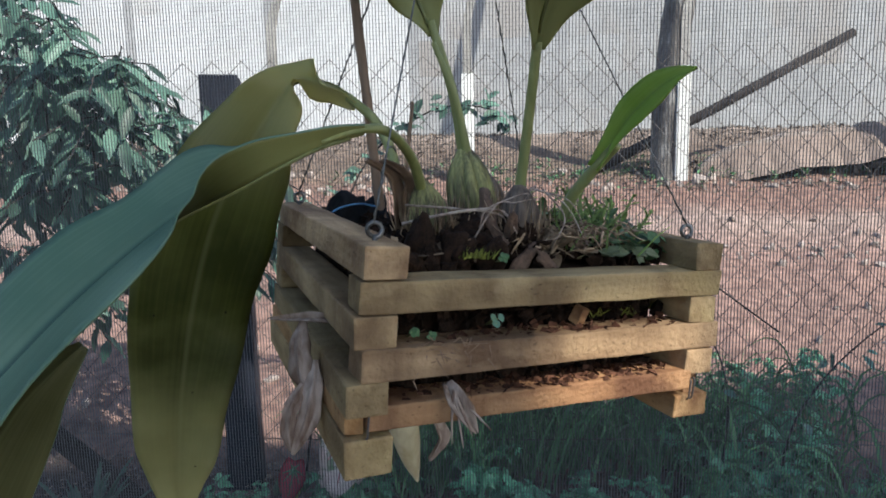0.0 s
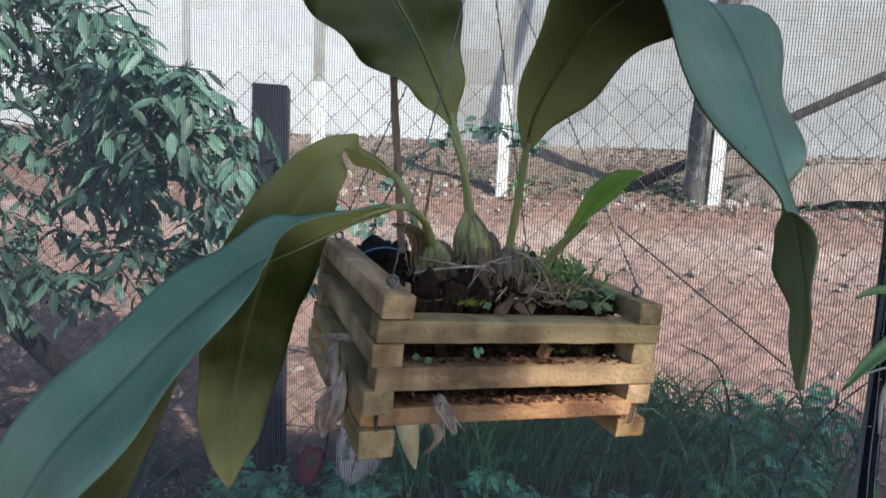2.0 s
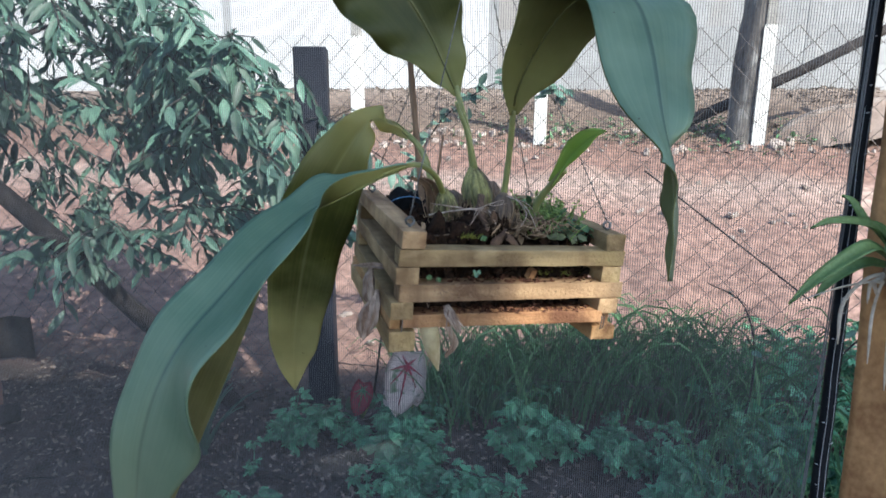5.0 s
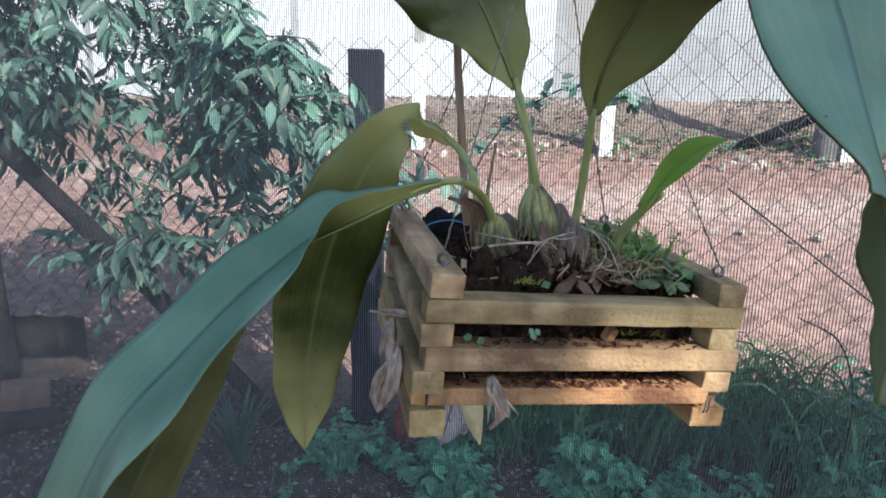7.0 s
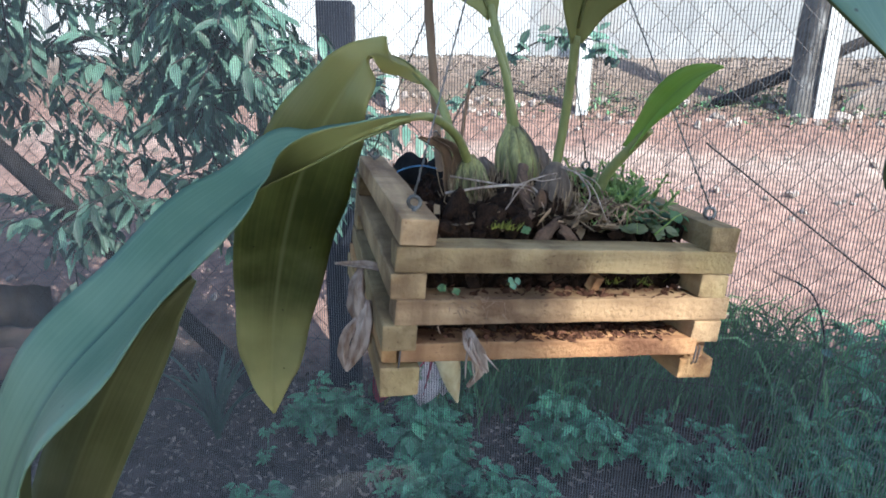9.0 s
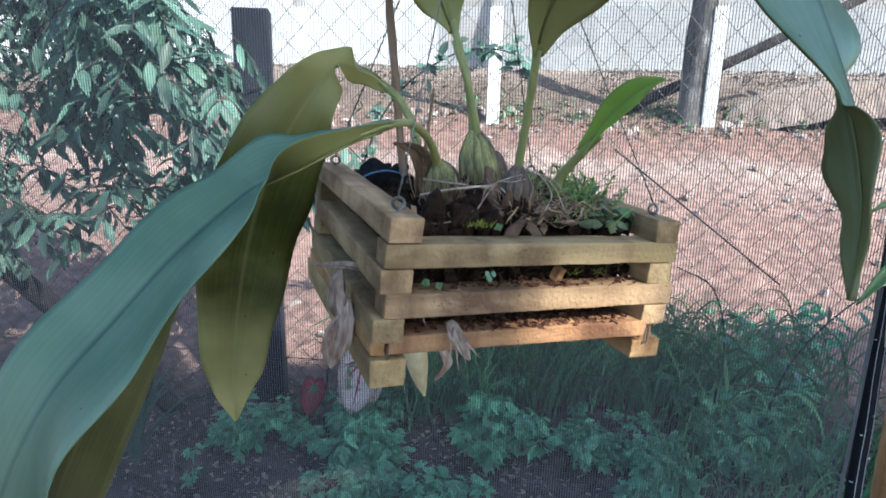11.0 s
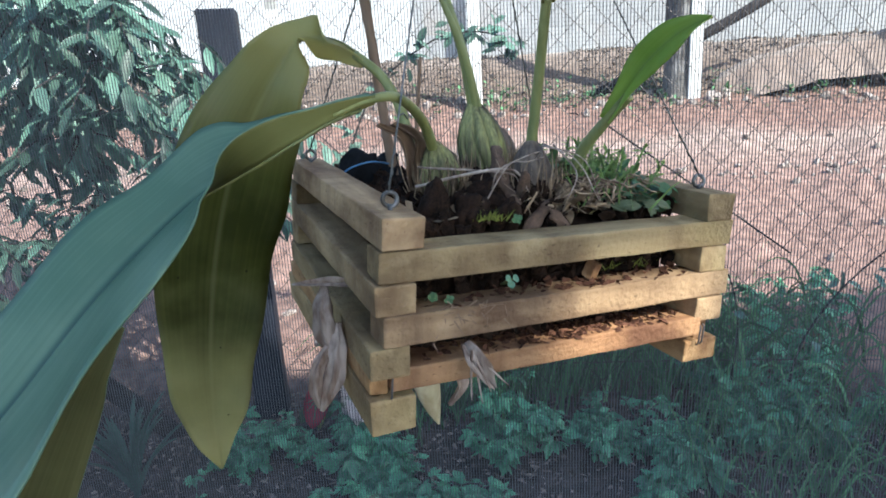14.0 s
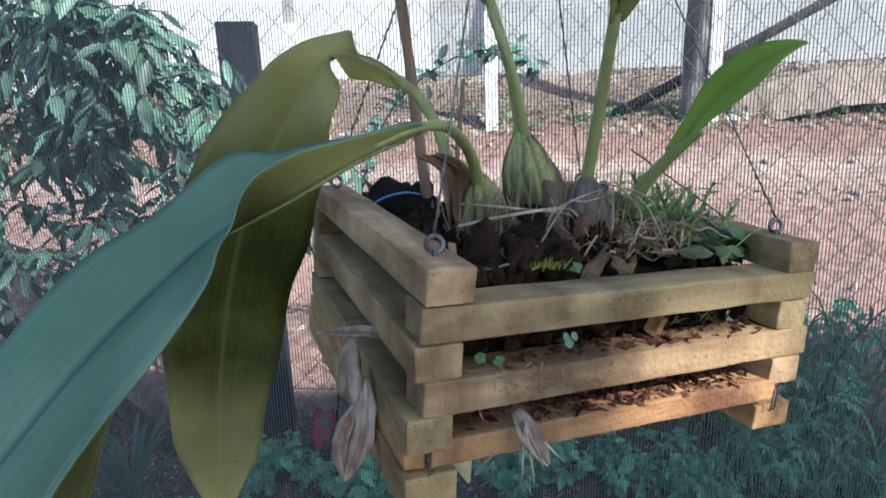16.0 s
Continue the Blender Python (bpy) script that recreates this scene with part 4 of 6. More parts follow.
def weeds():
    rng = random.Random(41)
    sh = Sheet()
    for _ in range(560):
        x, y = rng.uniform(-0.45, 2.1), rng.uniform(0.75, 1.75)
        d = x * 0.478 + y * 0.878
        if d > 1.65 or d < 0.55 or noise.noise((x * 2.6, y * 2.6, 9)) < 0.06 and x < 1.45:
            continue
        weed_plant(sh, (x, y, ground_z(x, y)), rng.uniform(0.04, 0.15), rng, rng.uniform(0.03, 0.065))
    stuff("ground_weeds", sh.v, sh.f, WEED, "low soft green weeds covering the soil", "weeds")
    for x, y, h, seed in ((0.78, 1.42, 0.22, 1), (0.62, 1.22, 0.15, 2), (1.75, 1.0, 0.2, 3), (2.0, 1.05, 0.3, 4), (1.5, 0.95, 0.16, 5), (0.18, 1.35, 0.14, 6), (1.6, 1.15, 0.22, 7), (2.05, 1.40, 0.24, 8), (2.3, 1.25, 0.27, 9), (1.85, 1.30, 0.16, 10)):
        r = random.Random(seed)
        weed = empty("leafy_weed", "bushy broad-leaved green weed on dark soil", "weed", group="leafy weeds")
        stems = Sheet()
        foliage = Pieces()
        for _ in range(4):
            weed_plant(stems, (x + r.gauss(0, 0.05), y + r.gauss(0, 0.05), ground_z(x, y)), h, r, 0.058, foliage)
        stuff("stem", stems.v, stems.f, WEED, "", "", weed)
        for v, f in foliage.all:
            me = bpy.data.meshes.new("leaf")
            me.from_pydata(v, [], f)
            me.materials.append(WEED_LEAF)
            new("leaf", me).parent = weed



weeds()


def grass():
    rng = random.Random(51)
    sh = Sheet()
    for _ in range(1250):
        t = rng.random()
        x, y = 0.40 + 1.35 * t + rng.gauss(0, 0.07), 1.72 + 0.02 * t - 0.45 * t * t + rng.gauss(0, 0.10)
        z = ground_z(x, y)
        h = rng.uniform(0.18, 0.56) * (1 - 0.25 * abs(t - 0.4))
        a = rng.uniform(0, 6.3)
        out = Vector((math.cos(a), math.sin(a), 0)) * rng.uniform(0.15, 0.8) * h
        p = Vector((x, y, z - 0.01))
        sh.strip([p, p + out * 0.25 + Vector((0, 0, h * 0.5)), p + out * 0.6 + Vector((0, 0, h * 0.85)), p + out + Vector((0, 0, h * rng.uniform(0.7, 1.0)))], rng.uniform(0.005, 0.013), (math.cos(a + 1.57), math.sin(a + 1.57), 0.1))
    for _ in range(90):
        t = rng.random()
        x, y = 0.45 + 1.25 * t + rng.gauss(0, 0.05), 1.62 - 0.45 * t * t + rng.gauss(0, 0.08)
        h, a = rng.uniform(0.3, 0.52), rng.uniform(0, 6.3)
        out = Vector((math.cos(a), math.sin(a), 0)) * h * rng.uniform(0.5, 1.0)
        p = Vector((x, y, ground_z(x, y) - 0.01))
        sh.strip([p, p + out * 0.15 + Vector((0, 0, h * 0.5)), p + out * 0.4 + Vector((0, 0, h * 0.88)), p + out * 0.75 + Vector((0, 0, h * 0.9)), p + out * 1.1 + Vector((0, 0, h * 0.6))], rng.uniform(0.010, 0.019), (math.cos(a + 1.57), math.sin(a + 1.57), 0.1))
    stuff("tall_grass", sh.v, sh.f, GRASS, "thick clump of tall green grass by the fence", "grass")
    sh = Sheet()
    for _ in range(900):
        s, d = rng.uniform(0.6, 2.6), rng.uniform(0.9, 1.75)
        at = sd(s, d)
        z, h, a = ground_z(at.x, at.y), rng.uniform(0.08, 0.3), rng.uniform(0, 6.3)
        out = Vector((math.cos(a), math.sin(a), 0)) * rng.uniform(0.2, 0.8) * h
        p = Vector((at.x, at.y, z - 0.01))
        sh.strip([p, p + out * 0.3 + Vector((0, 0, h * 0.6)), p + out * 0.7 + Vector((0, 0, h * 0.9)), p + out * 1.2 + Vector((0, 0, h * 0.7))], rng.uniform(0.004, 0.012), (math.cos(a + 1.57), math.sin(a + 1.57), 0.1))
    for _ in range(120):
        x, y = rng.gauss(1.95, 0.22), rng.gauss(1.12, 0.16)
        h, a = rng.uniform(0.15, 0.36), rng.uniform(0, 6.3)
        out = Vector((math.cos(a), math.sin(a), 0)) * h * rng.uniform(0.5, 1.0)
        p = Vector((x, y, ground_z(x, y) - 0.01))
        sh.strip([p, p + out * 0.15 + Vector((0, 0, h * 0.5)), p + out * 0.4 + Vector((0, 0, h * 0.85)), p + out * 0.75 + Vector((0, 0, h * 0.85)), p + out * 1.1 + Vector((0, 0, h * 0.55))], rng.uniform(0.006, 0.013), (math.cos(a + 1.57), math.sin(a + 1.57), 0.1))
    stuff("scattered_grass", sh.v, sh.f, GRASS, "loose arching grass blades among the weeds", "grass")


grass()


def caladium(x, y, tall, pale, label):
    at = Vector((x, y, ground_z(x, y)))
    plant = empty("caladium", label, "plant", Matrix.Translation(at), "caladiums")
    rng = random.Random(int(x * 100))
    count = 3
    for k in range(count):
        a = -1.6 + (k - 1) * 0.9
        h = tall * (1 - 0.3 * (k != 1))
        size = (0.21 if k == 1 else 0.10) * (1 if pale else 0.55)
        foot, top = Vector((0, 0, 0)), Vector((math.cos(a) * 0.05 * (k != 1), math.sin(a) * 0.03, h))
        st = bmesh.new()
        tube(st, spline([foot, foot.lerp(top, 0.5) + Vector((0.01, 0, 0.01)), top], 6), 0.004, 6)
        part("stalk", st, STEM, plant)
        bm = bmesh.new()
        rows, cols = 9, 7
        way = Vector((math.cos(a) * 0.4 - 0.30, math.sin(a) * 0.45, -0.85)).normalized()
        face = Vector((0.05, -0.85, 0.5))
        side = way.cross(face).normalized()
        up = side.cross(way).normalized()
        grid = []
        for i in range(rows):
            t = i / (rows - 1)
            w = size * 0.42 * (math.sin(math.pi * (0.16 + 0.84 * t)) ** 0.75)
            row = []
            for j in range(cols):
                u = 2 * j / (cols - 1) - 1
                back = -0.10 * size * abs(u) * (1 - t) ** 2
                row.append(bm.verts.new(top + way * (t * size * 1.25 - 0.25 * size + back) + side * u * w + up * (0.16 * abs(u) * w - 0.2 * size * t * t)))
            grid.append(row)
        for p, q in zip(grid, grid[1:]):
            for j in range(cols - 1):
                f = bm.faces.new((p[j], p[j + 1], q[j + 1], q[j]))
        bmesh.ops.solidify(bm, geom=bm.faces[:], thickness=0.001)
        leaf = part("leaf", bm, CAL_PALE if pale else CAL_RED if k == 1 else CAL_DULL, plant, "pale pink-white veined leaf" if pale else "red leaf" if k == 1 else "dull green leaf")
        veins = bmesh.new()
        hub = top + up * 0.004
        for ang, ln in ((0, 0.8), (0.55, 0.5), (-0.55, 0.5), (1.1, 0.38), (-1.1, 0.38), (2.4, 0.22), (-2.4, 0.22)):
            dirn = way * math.cos(ang) + side * math.sin(ang)
            tip = hub + dirn * size * ln - up * 0.2 * size * max(ln * math.cos(ang), 0) ** 2 + up * 0.16 * abs(math.sin(ang)) * size * ln
            tube(veins, [hub, hub.lerp(tip, 0.5) + up * 0.003, tip], [0.0065, 0.004, 0.001] if pale else [0.005, 0.003, 0.001], 5)
        part("vein", veins, CAL_RED if pale else CAL_DULL, leaf, "red veins" if pale else "")


caladium(0.285, 1.60, 0.30, True, "pale caladium with pink-red veins in the weeds")
caladium(0.12, 1.74, 0.15, False, "small dull green caladium with red veins beside the tarred post")


def spiky_plant():
    x, y = -0.52, 1.62
    at = Vector((x, y, ground_z(x, y)))
    plant = empty("spiky_plant", "dusky spiky rosette plant on littered soil", "plant", Matrix.Translation(at))
    rng = random.Random(61)
    for k in range(30):
        a, h = rng.uniform(0, 6.3), rng.uniform(0.2, 0.36)
        sp = rng.uniform(0.05, 0.22)
        c = [(0, 0, 0, 0.018), (math.cos(a) * sp * 0.3, math.sin(a) * sp * 0.3, h * 0.5, 0.022), (math.cos(a) * sp * 0.7, math.sin(a) * sp * 0.7, h * 0.85, 0.014), (math.cos(a) * sp, math.sin(a) * sp, h, 0.001)]
        bm = blade([(*p, -math.cos(a) * 0.7, -math.sin(a) * 0.7, 0.7, 0.5) for p in c], 10, 5)
        part("leaf", bm, [TREE_LEAF, TREE_LEAF], plant)


spiky_plant()


# ---- creeping stems on the fence ----
def fence_vine(path, seed, n_leaves):
    rng = random.Random(seed)
    bm = bmesh.new()
    pts = spline(path, 24)
    tube(bm, pts, list(np.linspace(0.005, 0.002, 24)), 6)
    vine = empty("fence_vine", "thin woody vine climbing the chain-link fence", "vine", group="fence vines")
    part("stem", bm, TREE_BARK, vine)
    sh = Sheet()
    for _ in range(n_leaves):
        p = Vector(rng.choice(pts[6:])) + Vector((rng.gauss(0, 0.02), rng.gauss(0, 0.02), rng.gauss(0, 0.02)))
        w = Vector((rng.gauss(0, 1), rng.gauss(-0.3, 0.6), rng.gauss(-0.2, 0.5)))
        sh.leaf(p, w, (rng.gauss(0, 0.3), -0.6, 0.8), rng.uniform(0.035, 0.068), rng.uniform(0.020, 0.036))
    stuff("foliage", sh.v, sh.f, TREE_LEAF, "", "", vine)


fence_vine([sd(-0.72, 1.72, 0.15), sd(-0.60, 1.71, 0.9), sd(-0.45, 1.71, 1.35), sd(-0.2, 1.71, 1.55), sd(0.0, 1.72, 1.56), sd(0.06, 1.72, 1.50)], 3, 80)
fence_vine([sd(1.05, 1.70, 0.15), sd(1.12, 1.70, 0.45), sd(1.32, 1.70, 0.72), sd(1.7, 1.70, 1.0)], 4, 12)
fence_vine([sd(0.85, 1.70, 0.15), sd(0.86, 1.68, 0.5), sd(0.8, 1.70, 0.72), sd(0.66, 1.70, 0.8)], 6, 2)


# ---- shade net ----
def net():
    ob = empty("shade_net", "fine grey woven shade net stretched behind the basket", "net")
    sh = Sheet()
    pitch, wide, D = 0.0042, 0.0036, 0.212
    for i in range(int(2.42 / wide)):
        s = -1.92 + i * wide
        sh.prism(sd(s, D, 0.1), sd(s, D, 2.5), 0.00055)
    stuff("warp", sh.v, sh.f, NET, "", "", ob)
    sh = Sheet()
    for j in range(int(2.4 / pitch)):
        z = 0.1 + j * pitch
        sh.prism(sd(-1.92, D + 0.0005, z), sd(0.50, D + 0.0005, z), 0.00016)
    stuff("weft", sh.v, sh.f, NET, "", "", ob)
    for s in (0.5005, 0.5035):
        bm = bmesh.new()
        tube(bm, [sd(s, D + 0.0008 * math.sin(k * 1.3), 0.1 + 0.1 * k) for k in range(25)], 0.0013, 6)
        part("selvedge", bm, NET, ob)


net()


# ---- black pipe with ties, timber post and the strap-leaved orchid on it ----
def right_side():
    pipe = empty("black_pipe", "upright black pipe holding the edge of the shade net", "pipe")
    bm = bmesh.new()

    def axis(z):
        return Vector((0.583 + 0.041 * (z - 1.2), -0.034 + 0.067 * (z - 1.2), z))

    z0 = ground_z(0.54, -0.10)
    tube(bm, [axis(z0 - 0.05 + 2.55 * k / 20) + Vector((0.001 * math.sin(k), 0, 0)) for k in range(21)], 0.0105, 16)
    part("tube", bm, PIPE, pipe)
    rng = random.Random(71)
    for k in range(34):
        t = bmesh.new()
        z = 0.8 + k * 0.034 + rng.uniform(-0.008, 0.008)
        a0 = rng.uniform(3.0, 5.3)
        c = axis(z)
        tube(t, [c + Vector((0.0113 * math.cos(a0 + q), 0.0113 * math.sin(a0 + q), 0.002 * q)) for q in np.linspace(0, rng.uniform(0.15, 0.5), 5)], 0.0009, 5)
        part("tie", t, TIE, pipe)
    for dx in (0.0, 0.004):
        t = bmesh.new()
        tube(t, [axis(z) + Vector((-0.009 + dx * 2, -0.0075 - dx, 0)) + Vector((0.0012 * math.sin(z * 40), 0, 0)) for z in np.linspace(0.6, 1.45, 24)], 0.0004, 5)
        part("thread", t, TIE, pipe)
    # squared timber with its broad face to the basket
    bm = bmesh.new()
    box(bm, (-0.075, -0.05, -0.08), (0.075, 0.05, 2.4), 0.010, 0.003, rng)
    bmesh.ops.subdivide_edges(bm, edges=[e for e in bm.edges if e.calc_length() > 1], cuts=30)
    for v in bm.verts:
        v.co.x += 0.007 * noise.noise((v.co.z * 4, v.co.x * 9, 0)) - 0.03 * (v.co.z - 1.1)
        v.co.y += 0.006 * noise.noise((v.co.z * 4, v.co.y * 9, 5))
    x, y = 0.667, -0.098
    tagged(link("timber_post", bm, BEAM, None, True, matrix=pose(x, y, ground_z(x, y), 0, 0, -56)), "rough brown timber post carrying a mounted orchid", "post")
    orchid = empty("mounted_orchid", "strap-leaved orchid with pale aerial roots tied to the post", "orchid", pose(0.578, -0.112, 1.235))
    # foot, bend, tip, width
    for foot, bend, tip, w in (((0, 0, 0), (-0.085, -0.015, 0.030), (-0.205, -0.022, -0.032), 0.022), ((0, 0.01, 0.02), (-0.055, 0.02, 0.058), (-0.122, 0.034, 0.052), 0.017), ((0, 0.0, 0.02), (-0.03, 0.03, 0.055), (-0.05, 0.055, 0.092), 0.016),
                               ((-0.005, 0.0, 0.01), (-0.025, -0.01, 0.060), (-0.030, -0.018, 0.100), 0.026), ((-0.01, -0.01, 0.01), (-0.035, -0.02, 0.02), (-0.020, -0.030, -0.045), 0.026), ((0, -0.02, 0), (-0.03, -0.08, 0.05), (-0.05, -0.16, 0.01), 0.022),
                               ((0, -0.02, 0.01), (0.0, -0.07, 0.07), (0.01, -0.12, 0.11), 0.022), ((0, 0.01, -0.005), (-0.05, 0.03, -0.012), (-0.085, 0.045, -0.055), 0.018)):
        foot, bend, tip = Vector(foot), Vector(bend), Vector(tip)
        c = [(*foot, w * 0.75), (*(foot.lerp(bend, 0.55) + Vector((0, 0, 0.008))), w), (*bend, w), (*(bend.lerp(tip, 0.6) + Vector((0, 0, 0.006))), w * 0.7), (*tip, 0.002)]
        part("leaf", blade([(*p, -0.3, -0.5, 0.9, 0.45) for p in c], 18, 5), [STRAP, STRAP], orchid)
    for k, (dx, dy, ln, r) in enumerate(((-0.030, 0.045, 0.13, 0.0034), (-0.006, 0.010, 0.15, 0.0026), (0.006, -0.010, 0.185, 0.0040), (0.012, -0.025, 0.125, 0.0034), (-0.012, 0.028, 0.06, 0.0030), (-0.012, 0.012, 0.05, 0.0036), (-0.008, -0.015, 0.06, 0.0034), (0.010, -0.04, 0.16, 0.0030), (0.014, -0.055, 0.10, 0.0034))):
        bm = bmesh.new()
        tube(bm, spline([(-0.006, 0.0, -0.010), (dx * 0.5 - 0.018, dy * 0.45 - 0.006, -0.022), (dx * 0.8 - 0.012 + rng.gauss(0, 0.004), dy * 0.85 + rng.gauss(0, 0.006), -ln * 0.5), (dx + rng.gauss(0, 0.004), dy + rng.gauss(0, 0.004), -ln)], 14), [r * 0.8] * 11 + [r * 0.7, r * 0.55, r * 0.2], 8)
        part("aerial_root", bm, PALE_ROOT, orchid)
    bm = bmesh.new()
    tube(bm, spline([(-0.006, 0, -0.02), (-0.05, 0.03, -0.035), (-0.11, 0.045, -0.055)], 10), list(np.linspace(0.0022, 0.0008, 10)), 6)
    part("aerial_root", bm, PALE_ROOT, orchid)
    bm = bmesh.new()
    lump(bm, (0.006, -0.01, -0.015), (0.02, 0.028, 0.03), rng, 0.5, 3)
    part("root_mass", bm, ROOT, orchid, "brown knot of old roots")


right_side()


# ---- hanging basket ----
def slat(length, w, h, rng, bevel=0.0022):
    """A sawn slat along x, slightly uneven, with softened edges."""
    bm = bmesh.new()
    box(bm, (-length / 2, -w / 2, -h / 2), (length / 2, w / 2, h / 2), 0, 0.0006, rng)
    long = [e for e in bm.edges if e.calc_length() > length * 0.9]
    bmesh.ops.subdivide_edges(bm, edges=long, cuts=14)
    for v in bm.verts:
        x = v.co.x
        v.co += Vector((0, 0.0007 * noise.noise((x * 30, v.co.y * 80, rng.random() * 0.2)), 0.0007 * noise.noise((x * 30, 4, v.co.z * 80))))
    sharp = [e for e in bm.edges if len(e.link_faces) == 2 and e.calc_face_angle() > 1.0]
    bmesh.ops.bevel(bm, geom=sharp, offset=bevel * 0.6, segments=2, profile=0.6, affect="EDGES")
    return bm


def basket():
    ob = empty("hanging_basket", "square slatted wooden orchid basket, weathered pine", "basket", TILT)
    rng = random.Random(12)
    H = 0.0188

    def lay(layer, along, pos, centre, length, mat=WOOD, w=0.0245, h=None, twist=0.0, dz=0.0):
        bm = slat(length, w, h or H - 0.0003, rng)
        s = part("slat", bm, mat, ob, shade=False)
        z = 1.3185 - (layer - 0.5) * H + dz
        if along == "x":
            s.matrix_basis = pose(centre, pos, z, 0, 0, twist)
        else:
            s.matrix_basis = pose(pos, centre, z, 0, 0, 90 + twist)

    # side slats, front to back
    lay(1, "y", -0.1165, 0.0, 0.262), lay(1, "y", 0.1175, 0.0, 0.262)
    lay(3, "y", -0.1195, 0.002, 0.266, twist=-0.6), lay(3, "y", 0.1165, 0.001, 0.262, twist=0.4)
    lay(5, "y", -0.1225, 0.0, 0.264, twist=-0.8), lay(5, "y", 0.1195, 0.0, 0.262)
    lay(6, "y", -0.1295, 0.0, 0.250, WOOD_RED, 0.0115, 0.0132, dz=0.0028), lay(6, "y", 0.1215, 0.002, 0.25, WOOD_RED, 0.012, 0.0182)
    lay(7, "y", -0.122, 0.0, 0.262, WOOD, 0.0280, 0.0226, dz=0.0037), lay(7, "y", 0.1205, 0.004, 0.262, WOOD_RED, 0.0300, 0.0165, dz=0.0035)
    # front and back slats
    lay(2, "x", -0.118, 0.001, 0.263), lay(2, "x", 0.118, 0.0, 0.262)
    lay(4, "x", -0.119, 0.003, 0.264, twist=0.5), lay(4, "x", 0.119, 0.0, 0.262)
    for y, m in ((-0.117, WOOD_RED), (-0.075, WOOD_RED), (-0.03, WOOD), (0.02, WOOD_RED), (0.07, WOOD), (0.117, WOOD_RED)):
        lay(6, "x", y, -0.0045, 0.237, m, 0.027, 0.0142, dz=0.0065)
    return ob


BASKET = basket()


def staples():
    for x, z in ((-0.1235, 1.2185), (0.1135, 1.214), (0.1165, 1.2145)):
        bm = bmesh.new()
        tube(bm, [(x, -0.1297, z - 0.008), (x, -0.1312, z - 0.006), (x + 0.0004, -0.1312, z + 0.006), (x, -0.1297, z + 0.008)], 0.0007, 5)
        part("nail", bm, FENCE, BASKET)


staples()


def substrate():
    rng = random.Random(77)
    core = bmesh.new()
    box(core, (-0.103, -0.096, 1.219), (0.103, 0.104, 1.297), 0.004)
    tagged(link("potting_core", core, BARK, matrix=TILT), "dark packed potting mix inside the basket", "potting mix", "", "stuff")
    sh = Sheet()

    def hill(x, y):
        return 1.299 + 0.021 * math.exp(-((x / 0.075) ** 2 + ((y + 0.02) / 0.07) ** 2))

    for _ in range(560):
        x, y = rng.uniform(-0.10, 0.10), rng.uniform(-0.102, 0.10)
        k = rng.uniform(0.0025, 0.0065)
        sh.lump((x, y, hill(x, y) + rng.uniform(-0.004, 0.004)), (k * rng.uniform(1, 2), k, k * rng.uniform(0.5, 1)), rng, 0.55, 1)
    for _ in range(140):
        x, y = rng.uniform(-0.095, 0.095), rng.uniform(-0.060, 0.095)
        k = rng.uniform(0.006, 0.011)
        sh.lump((x, y, hill(x, y) + rng.uniform(-0.003, 0.004)), (k * 1.5, k * 0.9, k * 0.6), rng, 0.6, 2)
    for _ in range(420):
        x, y = rng.uniform(-0.10, 0.10), rng.uniform(-0.102, 0.10)
        sh.flake((x, y, hill(x, y) + rng.uniform(0.0, 0.008)), (rng.uniform(0.003, 0.009), rng.uniform(0.0015, 0.004), rng.uniform(0.001, 0.003)), rng)
    for _ in range(620):
        z = rng.choice((rng.uniform(1.262, 1.274), rng.uniform(1.228, 1.236), rng.uniform(1.283, 1.294)))
        k = rng.uniform(0.002, 0.0065)
        along, off = rng.uniform(-0.1, 0.1), rng.uniform(-0.106, -0.093)
        at = (along, off, z) if rng.random() < 0.55 else (off, along, z)
        if rng.random() < 0.5:
            sh.lump(at, (k * 1.5, k, k * 0.8), rng, 0.6, 1)
        else:
            sh.flake(at, (k * 1.3, k * 0.6, k * 0.4), rng)
    me = bpy.data.meshes.new("orchid_bark")
    me.from_pydata(sh.v, [], sh.f)
    me.materials.append(BARK)
    ob = tagged(new("orchid_bark", me), "dark damp bark and charcoal chips filling the basket", "potting bark", "", "stuff")
    ob.matrix_basis = TILT
    # crumbs spilt on the slats
    sh = Sheet()
    for _ in range(620):
        x = rng.gauss(0.01, 0.055)
        if abs(x) > 0.1:
            continue
        low = rng.random() < 0.75
        k = rng.uniform(0.0004, 0.0022)
        z = 1.2287 if low else 1.2622
        y = -0.129 + abs(rng.gauss(0, 0.006)) if rng.random() < 0.2 else rng.uniform(-0.125, -0.104)
        sh.flake((x, y, z + k * 0.1), (k * 1.6, k, k * 0.35), rng)
    me = bpy.data.meshes.new("soil_crumbs")
    me.from_pydata(sh.v, [], sh.f)
    me.materials.append(CRUMB)
    ob = tagged(new("soil_crumbs", me), "reddish-brown crumbs of potting mix on the slats", "crumbs", "", "stuff")
    ob.matrix_basis = TILT
    # dry chips and flakes strewn over the mix
    sh = Sheet()
    for _ in range(210):
        x, y = rng.gauss(0.0, 0.055), rng.gauss(-0.062, 0.030)
        if abs(x) > 0.098 or not -0.104 < y < 0.09:
            continue
        k = rng.uniform(0.0012, 0.0048)
        sh.flake((x, y, hill(x, y) + rng.uniform(0.002, 0.010)), (k * rng.uniform(1.2, 2.6), k * 0.7, k * 0.25), rng)
    me = bpy.data.meshes.new("dry_flakes")
    me.from_pydata(sh.v, [], sh.f)
    me.materials.append(SHEATH)
